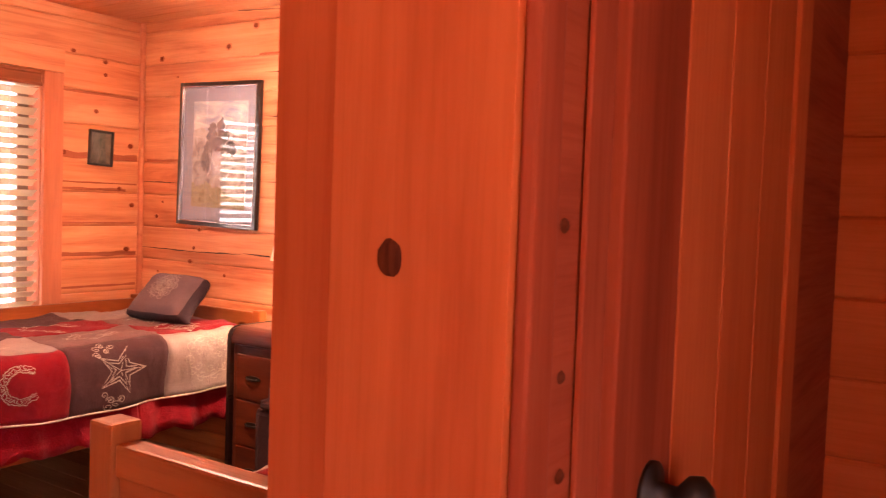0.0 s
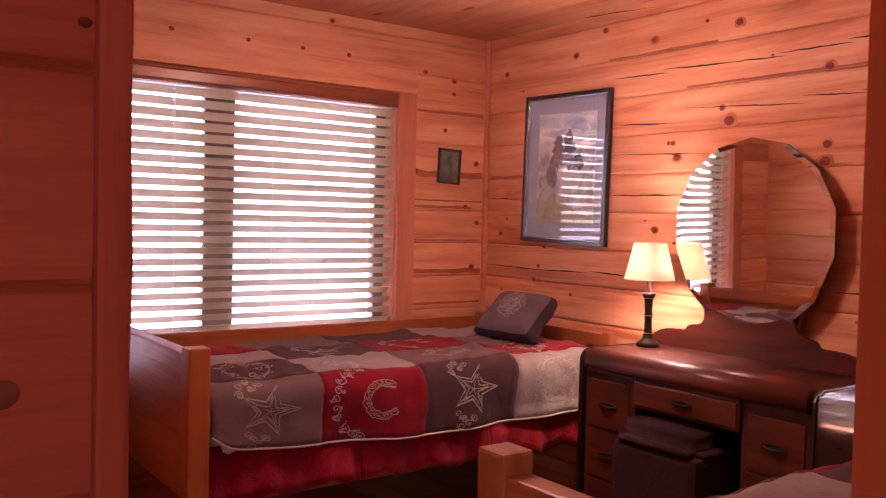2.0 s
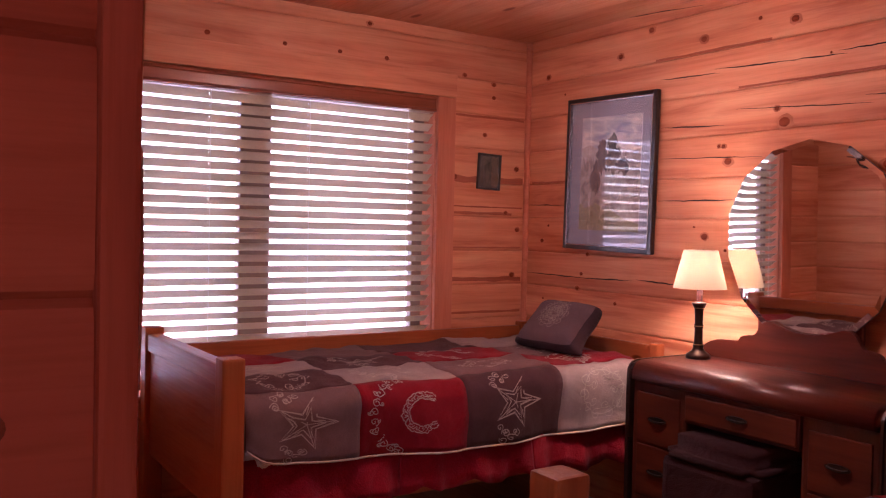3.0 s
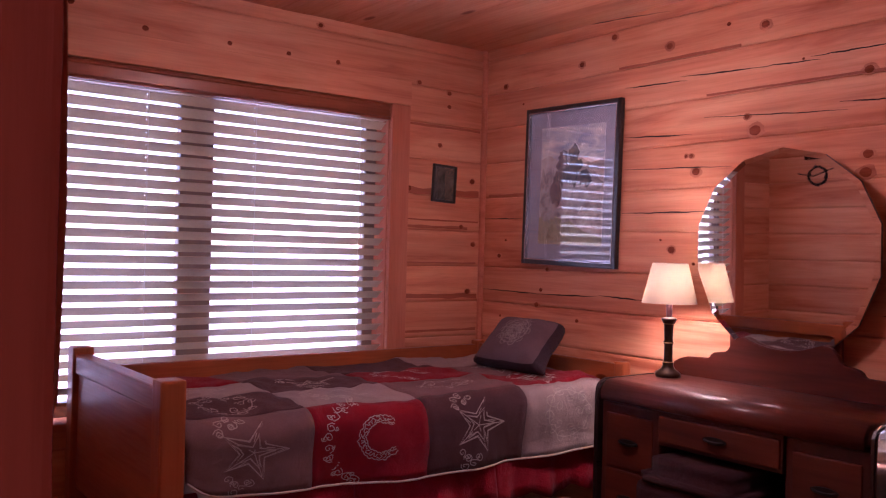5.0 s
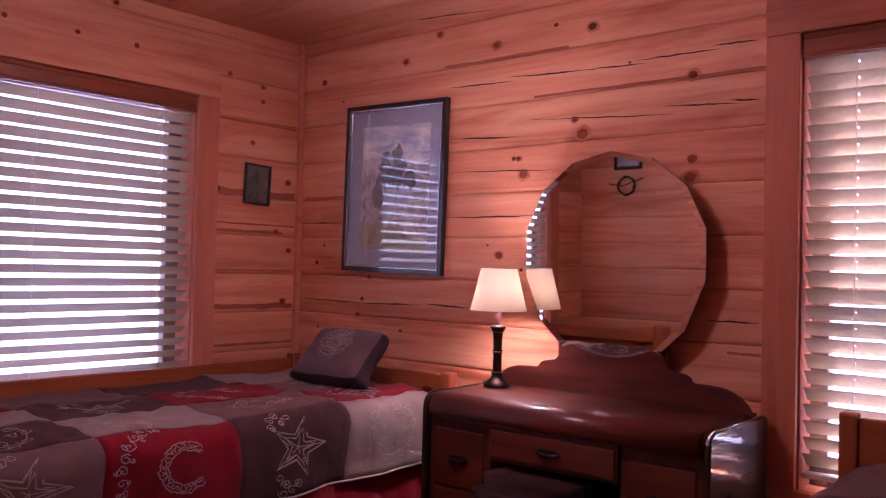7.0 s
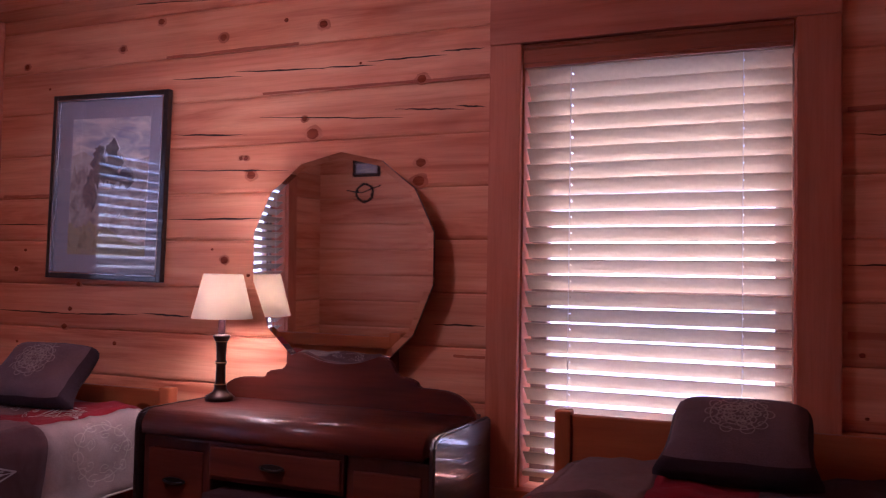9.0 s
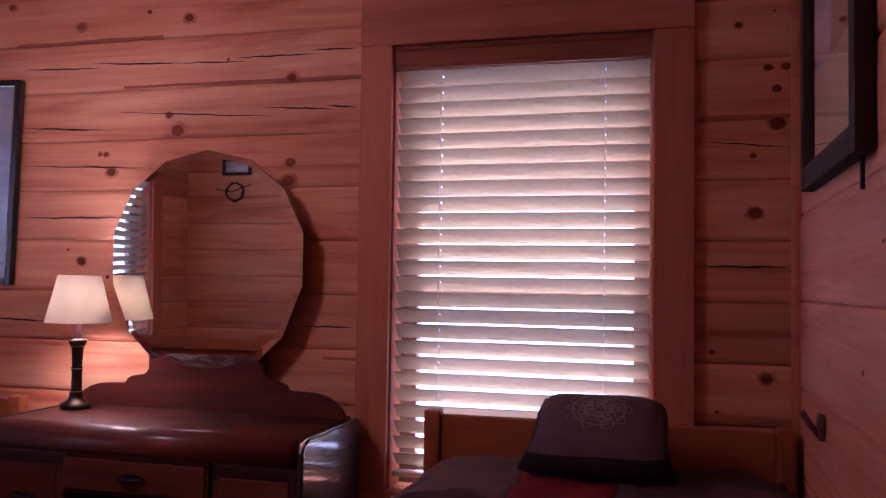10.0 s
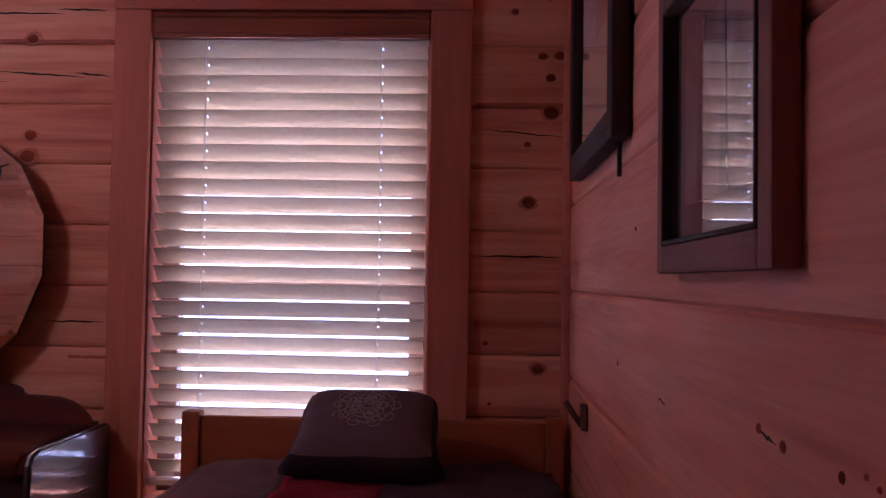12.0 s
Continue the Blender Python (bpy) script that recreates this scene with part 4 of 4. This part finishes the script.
# pictures
def picture(m, w, h, label, frame_mat, lip_mat, fw, depth, mat_mat, mw, art, name="framed_picture"):
    """A glazed picture in local x, z from its centre, hung on y = 0, facing -y. art: (part name, outline, material)."""
    p = new(name)
    p.matrix_world = m
    tagged(p, label, "picture", "pictures on the walls")
    for name_, a, b, ax in (("frame_side", (-w / 2, -h / 2), (-w / 2 + fw, h / 2), "z"), ("frame_side", (w / 2 - fw, -h / 2), (w / 2, h / 2), "z"),
                            ("frame_rail", (-w / 2 + fw, -h / 2), (w / 2 - fw, -h / 2 + fw), "x"), ("frame_rail", (-w / 2 + fw, h / 2 - fw), (w / 2 - fw, h / 2), "x")):
        board(name_, (a[0], -depth, a[1]), (b[0], -0.001, b[1]), frame_mat, p, ax, 0.004)
    if lip_mat:
        g, l = fw - 0.002, 0.006
        for a, b, ax in (((-w / 2 + g, -h / 2 + g), (-w / 2 + g + l, h / 2 - g), "z"), ((w / 2 - g - l, -h / 2 + g), (w / 2 - g, h / 2 - g), "z"),
                         ((-w / 2 + g + l, -h / 2 + g), (w / 2 - g - l, -h / 2 + g + l), "x"), ((-w / 2 + g + l, h / 2 - g - l), (w / 2 - g - l, h / 2 - g), "x")):
            board("inner_lip", (a[0], -depth - 0.002, a[1]), (b[0], -depth * 0.5, b[1]), lip_mat, p, ax, 0.002)
    board("mat_board", (-w / 2 + fw, -0.006, -h / 2 + fw), (w / 2 - fw, -0.002, h / 2 - fw), mat_mat, p, "x", 0)
    aw, ah = w / 2 - fw - mw, h / 2 - fw - mw
    for k, (nm, outline, material) in enumerate(art):
        y = -0.0075 - 0.0006 * k
        obj(nm, [(x * aw, y, z * ah) for x, z in outline] + [(x * aw, -0.006, z * ah) for x, z in outline],
            [tuple(range(len(outline)))] + [(i, i + len(outline), (i + 1) % len(outline) + len(outline), (i + 1) % len(outline)) for i in range(len(outline))], material, p)
    gl = board("glazing", (-w / 2 + fw * 0.8, -depth * 0.62, -h / 2 + fw * 0.8), (w / 2 - fw * 0.8, -depth * 0.62 + 0.002, h / 2 - fw * 0.8), GLASS, p, "x", 0, "clear glazing")
    gl.visible_shadow = False
    return p


FULL = [(-1, -1), (1, -1), (1, 1), (-1, 1)]


def blob(cx, cz, rx, rz, seed, n=16, rough=0.25):
    rnd = random.Random(seed)
    return [(max(-1, min(1, cx + rx * math.cos(2 * math.pi * i / n) * (1 + rnd.uniform(-rough, rough)))), max(-1, min(1, cz + rz * math.sin(2 * math.pi * i / n) * (1 + rnd.uniform(-rough, rough))))) for i in range(n)]


picture(pose(0.637, -0.004, 1.568) @ pose(0, 0, 0, 0, 1.2, 0), 0.592, 0.738, "landscape print in a slim black and pewter frame with slate mat", BLACK, STEEL, 0.022, 0.026, MATB, 0.075,
        [("sky", FULL, ART_SKY),
         ("hills", [(-1, -1), (1, -1), (1, 0.42), (0.6, 0.36), (0.2, 0.5), (-0.3, 0.38), (-0.7, 0.52), (-1, 0.45)], ART_ROCK),
         ("grass", [(-1, -1), (1, -1), (1, -0.86), (0.5, -0.78), (0.0, -0.6), (-0.4, -0.66), (-0.7, -0.5), (-1, -0.55)], ART_GRASS),
         ("scrub", blob(-0.7, -0.1, 0.3, 0.42, 3, 22, 0.4), ART_SCRUB), ("scrub", blob(0.7, -0.1, 0.34, 0.4, 13, 22, 0.4), ART_SCRUB), ("scrub", blob(-0.5, -0.75, 0.34, 0.2, 14, 22, 0.4), ART_GRASS),
         ("pale_form", blob(0.12, -0.15, 0.5, 0.26, 4, 24, 0.35), ART_PALE),
         ("dark_form", blob(-0.28, 0.50, 0.13, 0.10, 5, 18, 0.4), ART_DARK), ("dark_form", blob(0.08, 0.55, 0.13, 0.12, 15, 18, 0.4), ART_DARK),
         ("dark_form", blob(-0.25, 0.25, 0.20, 0.22, 16, 20, 0.4), ART_DARK), ("dark_form", blob(0.12, 0.28, 0.20, 0.24, 17, 20, 0.4), ART_DARK),
         ("dark_form", blob(-0.45, -0.1, 0.14, 0.28, 6, 20, 0.45), ART_DARK), ("dark_form", blob(0.45, 0.12, 0.22, 0.14, 9, 20, 0.45), ART_DARK)])
picture(pose(0.004, -0.262, 1.588, 0, 0, 90) @ pose(0, 0, 0, 0, 2.5, 0), 0.146, 0.186, "tiny dark picture in a slim black frame", BLACK, None, 0.012, 0.016, BLACK, 0.002, [("print", FULL, ART_GREEN)])
PC = picture(pose(XC - 0.003, -1.53, 1.405, 0, 0, -90), 0.435, 0.362, "forest print in a broad brown oak frame with dark mat", OAK, DKOAK, 0.036, 0.026, MATD, 0.045,
        [("print", FULL, ART_WOOD), ("trunk", [(-0.6, -1), (-0.45, -1), (-0.5, 1), (-0.58, 1)], ART_DARK), ("trunk", [(0.1, -1), (0.3, -1), (0.24, 1), (0.14, 1)], ART_DARK)])
PD = picture(pose(XC - 0.003, -0.635, 1.775, 0, 0, -90), 0.67, 0.63, "desert print in a dark wood frame", DKOAK, None, 0.055, 0.034, MATD, 0.012,
        [("sky", FULL, ART_SKY), ("sand", [(-1, -1), (1, -1), (1, -0.1), (-1, -0.2)], ART_SAND), ("butte", [(-0.2, -0.2), (0.7, -0.15), (0.6, 0.45), (0.2, 0.55), (-0.1, 0.25)], ART_RED)])
peg = thing("wall_peg", "small brown wooden peg on the pale wall above the headboard", "peg", XC - 0.002, -0.42, 0.90)
board("block", (-0.016, -0.018, -0.03), (-0.001, 0.018, 0.03), OAK, peg, "z", 0.004)
part("arm", tube([(-0.012, 0.0, -0.02), (-0.035, 0.0, 0.01), (-0.05, -0.004, 0.035)], 0.007, 8), OAK, peg, smooth=True)
board("hanging_wire", (0.26, -0.012, -0.375), (0.27, -0.004, -0.313), IRON, PD, "z", 0.001)

# wreath and small picture on the partition that the mirror shows
wr = thing("wreath", "small dark twig wreath on the partition", "wreath", 0.368, YS + 0.012, 1.742)
rnd = random.Random(4)
for k in range(4):
    pts = [((0.062 + rnd.uniform(-0.008, 0.008)) * math.cos(i * math.pi / 12), 0.012 + rnd.uniform(-0.008, 0.008), (0.062 + rnd.uniform(-0.008, 0.008)) * math.sin(i * math.pi / 12)) for i in range(24)]
    part("twig", tube(pts, 0.005, 5, True), IRON, wr, smooth=True)
part("twig", tube([(-0.14, 0.01, 0.02), (-0.03, 0.012, 0.0), (0.12, 0.01, 0.05)], 0.004, 5), IRON, wr)
picture(pose(0.373, YS + 0.002, 1.912, 0, 0, 180), 0.21, 0.115, "small picture in a dark frame above the wreath", DKOAK, None, 0.015, 0.018, MATD, 0.01, [("print", FULL, ART_SKY)])

# ---- outside ----
ground = board("ground", (-400, -400, -0.75), (400, 400, -0.70), EARTH, bevel=0)
tagged(ground, "pale open ground outside the windows", "ground", kind="structure")


# ---- knots and checks of the log walls ----
def knot(parent, x, z, r, k, ring_too=True, material=None):
    n = 16
    rnd = random.Random(k)
    ring = [(r * 1.25 * math.cos(2 * math.pi * i / n) * rnd.uniform(0.92, 1.06), r * math.sin(2 * math.pi * i / n) * rnd.uniform(0.92, 1.06)) for i in range(n)]
    verts = [(a, -0.0014, b) for a, b in ring] + [(a * 0.7, -0.0036, b * 0.7) for a, b in ring] + [(0, -0.0040, 0)]
    faces = [(i, i + n, (i + 1) % n + n, (i + 1) % n) for i in range(n)] + [(i + n, 2 * n, (i + 1) % n + n) for i in range(n)]
    k_ob = obj("knot", verts, faces, material or KNOT, parent, pose(x, 0, z), smooth=True)
    if not ring_too:
        return k_ob
    m2 = 14
    halo = [(r * 1.9 * math.cos(2 * math.pi * i / m2) * rnd.uniform(0.8, 1.25), r * 1.5 * math.sin(2 * math.pi * i / m2) * rnd.uniform(0.85, 1.15)) for i in range(m2)]
    hv = [(a, 0.0002, b) for a, b in halo] + [(a * 0.8, -0.0017, b * 0.8) for a, b in halo] + [(0, -0.0020, 0)]
    hf = [(i, i + m2, (i + 1) % m2 + m2, (i + 1) % m2) for i in range(m2)] + [(i + m2, 2 * m2, (i + 1) % m2 + m2) for i in range(m2)]
    obj("knot_ring", hv, hf, KRING, k_ob, smooth=True)
    return k_ob


KN_NORTH = [(0.87, 2.204, 15), (0.68, 2.113, 14), (1.167, 2.113, 15), (1.60, 2.119, 17), (1.988, 1.894, 17), (1.565, 1.73, 24), (1.531, 1.785, 11), (1.308, 1.592, 18),
            (1.26, 1.656, 8), (1.199, 1.281, 17), (1.99, 1.612, 18), (1.983, 1.55, 21), (3.431, 1.433, 19), (3.492, 1.69, 22), (3.49, 1.789, 16), (3.467, 1.85, 12),
            (3.515, 1.852, 14), (3.387, 1.978, 10), (3.462, 0.966, 17), (0.16, 2.085, 13), (0.447, 1.081, 12), (0.487, 1.18, 11), (0.141, 1.238, 13), (0.419, 1.01, 14), (0.685, 0.952, 10)]
for k, (x, z, r) in enumerate(KN_NORTH):
    knot(wall_north, x, z, r * 0.85 / 1000, k)
pin = random.Random(8)
for k in range(20):
    x = pin.choice([pin.uniform(0.05, 2.2), pin.uniform(0.95, 2.2), pin.uniform(3.3, 3.52)])
    knot(wall_north, x, COURSE0 + COURSE * pin.randint(5, 13) + pin.uniform(0.03, 0.145), pin.uniform(0.0035, 0.0085), 200 + k, pin.random() < 0.4)
KN_WEST = [(-0.235, 2.04, 12), (-0.234, 1.973, 14), (-0.286, 1.778, 11), (-0.469, 1.553, 16), (-0.074, 1.611, 15), (-0.139, 1.378, 12), (-0.089, 1.051, 16), (-0.06, 1.29, 14),
           (-1.398, 2.10, 11), (-1.125, 2.10, 11), (-0.877, 2.10, 12), (-1.749, 2.10, 13), (-2.03, 2.152, 17), (-0.971, 2.25, 12), (-0.42, 2.071, 12)]
for k, (y, z, r) in enumerate(KN_WEST):
    knot(wall_west, y + 3.13, z, r * 0.85 / 1000, k + 50)


def stain(parent, x0, x1, z, w, k):
    """A band of dark heartwood that runs along the grain with a ragged edge."""
    n = 16
    up = [(x0 + (x1 - x0) * i / n, -0.0019, z + w / 2 * (0.75 + 0.5 * noise.noise(Vector((i * 0.35, k, 0.2))))) for i in range(n + 1)]
    lo = [(x0 + (x1 - x0) * i / n, -0.0019, z - w / 2 * (0.75 + 0.5 * noise.noise(Vector((i * 0.35, k, 7.2))))) for i in range(n + 1)]
    obj("heartwood_band", up + lo, [(i, i + 1, n + 2 + i, n + 1 + i) for i in range(n)], STAIN, parent)


for k, (y0, y1, z, w) in enumerate([(-0.505, -0.03, 1.545, 46), (-0.505, -0.03, 1.405, 10), (-0.505, -0.10, 1.372, 18), (-0.505, -0.03, 1.868, 14), (-0.505, -0.04, 1.195, 10), (-0.505, -0.03, 1.030, 30), (-0.505, -0.03, 0.86, 16)]):
    stain(wall_west, y0 + 3.13, y1 + 3.13, z, w / 1000, k)
for k, (x0, x1, z, w) in enumerate([(1.35, 2.23, 1.888, 12), (0.05, 0.32, 1.54, 14), (3.28, 3.53, 1.71, 18), (3.28, 3.53, 1.09, 26), (2.12, 2.23, 0.975, 12), (0.9, 1.5, 2.06, 14)]):
    stain(wall_north, x0, x1, z, w / 1000, k + 20)


def check(parent, x0, x1, z0, z1, w, k):
    """A drying crack: a narrow dark sliver that wanders along the grain."""
    n, rnd = 12, random.Random(k)
    up, lo = [], []
    for i in range(n + 1):
        f = i / n
        x, z = x0 + (x1 - x0) * f, z0 + (z1 - z0) * f + rnd.uniform(-0.0015, 0.0015)
        t = w * math.sin(math.pi * min(1, max(0.02, f))) * rnd.uniform(0.6, 1.1) / 2 + 0.0004
        up.append((x, -0.0026, z + t))
        lo.append((x, -0.0026, z - t))
    obj("check", up + lo, [(i, i + 1, n + 2 + i, n + 1 + i) for i in range(n)], CRACK, parent)


for k, (x0, x1, z0, z1, w) in enumerate([(0.818, 1.06, 1.074, 1.066, 7), (0.02, 0.50, 1.066, 1.060, 6), (0.45, 0.80, 1.060, 1.068, 7), (2.05, 2.226, 1.076, 1.075, 6),
                                         (3.28, 3.53, 1.281, 1.280, 6), (3.3, 3.53, 1.64, 1.62, 4),
                                         (0.937, 1.256, 1.971, 1.960, 5), (1.226, 1.610, 1.979, 1.960, 6), (1.574, 1.817, 1.964, 1.956, 5), (1.780, 2.080, 1.970, 1.968, 6), (2.056, 2.209, 1.981, 1.978, 6), (0.476, 1.165, 2.306, 2.258, 4), (0.940, 1.284, 1.758, 1.741, 6), (1.341, 1.919, 1.802, 1.766, 4), (1.889, 2.146, 1.798, 1.782, 5), (2.115, 2.218, 1.794, 1.785, 6), (0.943, 1.472, 1.621, 1.603, 4), (0.935, 1.382, 1.433, 1.433, 6), (0.013, 0.310, 1.425, 1.420, 5)]):
    check(wall_north, x0, x1, z0, z1, w / 1000, k)


knot(door_frame, 0.0, 1.285, 0.014, 91, False, DEEPK).matrix_local = pose(0.037, -0.003, 1.299, 0, 90, 0)
knot(wall_entry, 1.25 - 0.064, 1.177, 0.010, 92, False, DEEPK)
knot(wall_entry, 1.25 - 0.012, 1.436, 0.004, 93, False, DEEPK)
for k, (x, z, r) in enumerate([(0.035, 1.334, 0.007), (0.04, 1.2, 0.006), (0.045, 1.11, 0.007)]):
    knot(hall_wall_west, x, z, r, 300 + k, False, DEEPK)

# marks on the pale wall
for k, (y, z, r) in enumerate([(-0.853, 1.065, 0.007), (-1.638, 1.081, 0.006), (-1.70, 1.076, 0.007), (-1.817, 1.077, 0.0055), (-1.855, 1.086, 0.003), (-1.874, 1.082, 0.003), (-1.02, 1.30, 0.005)]):
    knot(wall_east, -y, z, r, 400 + k, k != 3)
for k, (y0, y1, z0, z1, w) in enumerate([(-0.80, -0.86, 1.072, 1.058, 4), (-1.63, -1.70, 1.082, 1.07, 4), (-1.448, -1.453, 1.10, 1.03, 4), (-0.98, -0.985, 1.325, 1.265, 3), (-1.20, -1.25, 1.05, 1.047, 3)]):
    check(wall_east, -y0, -y1, z0, z1, w / 1000, 60 + k)
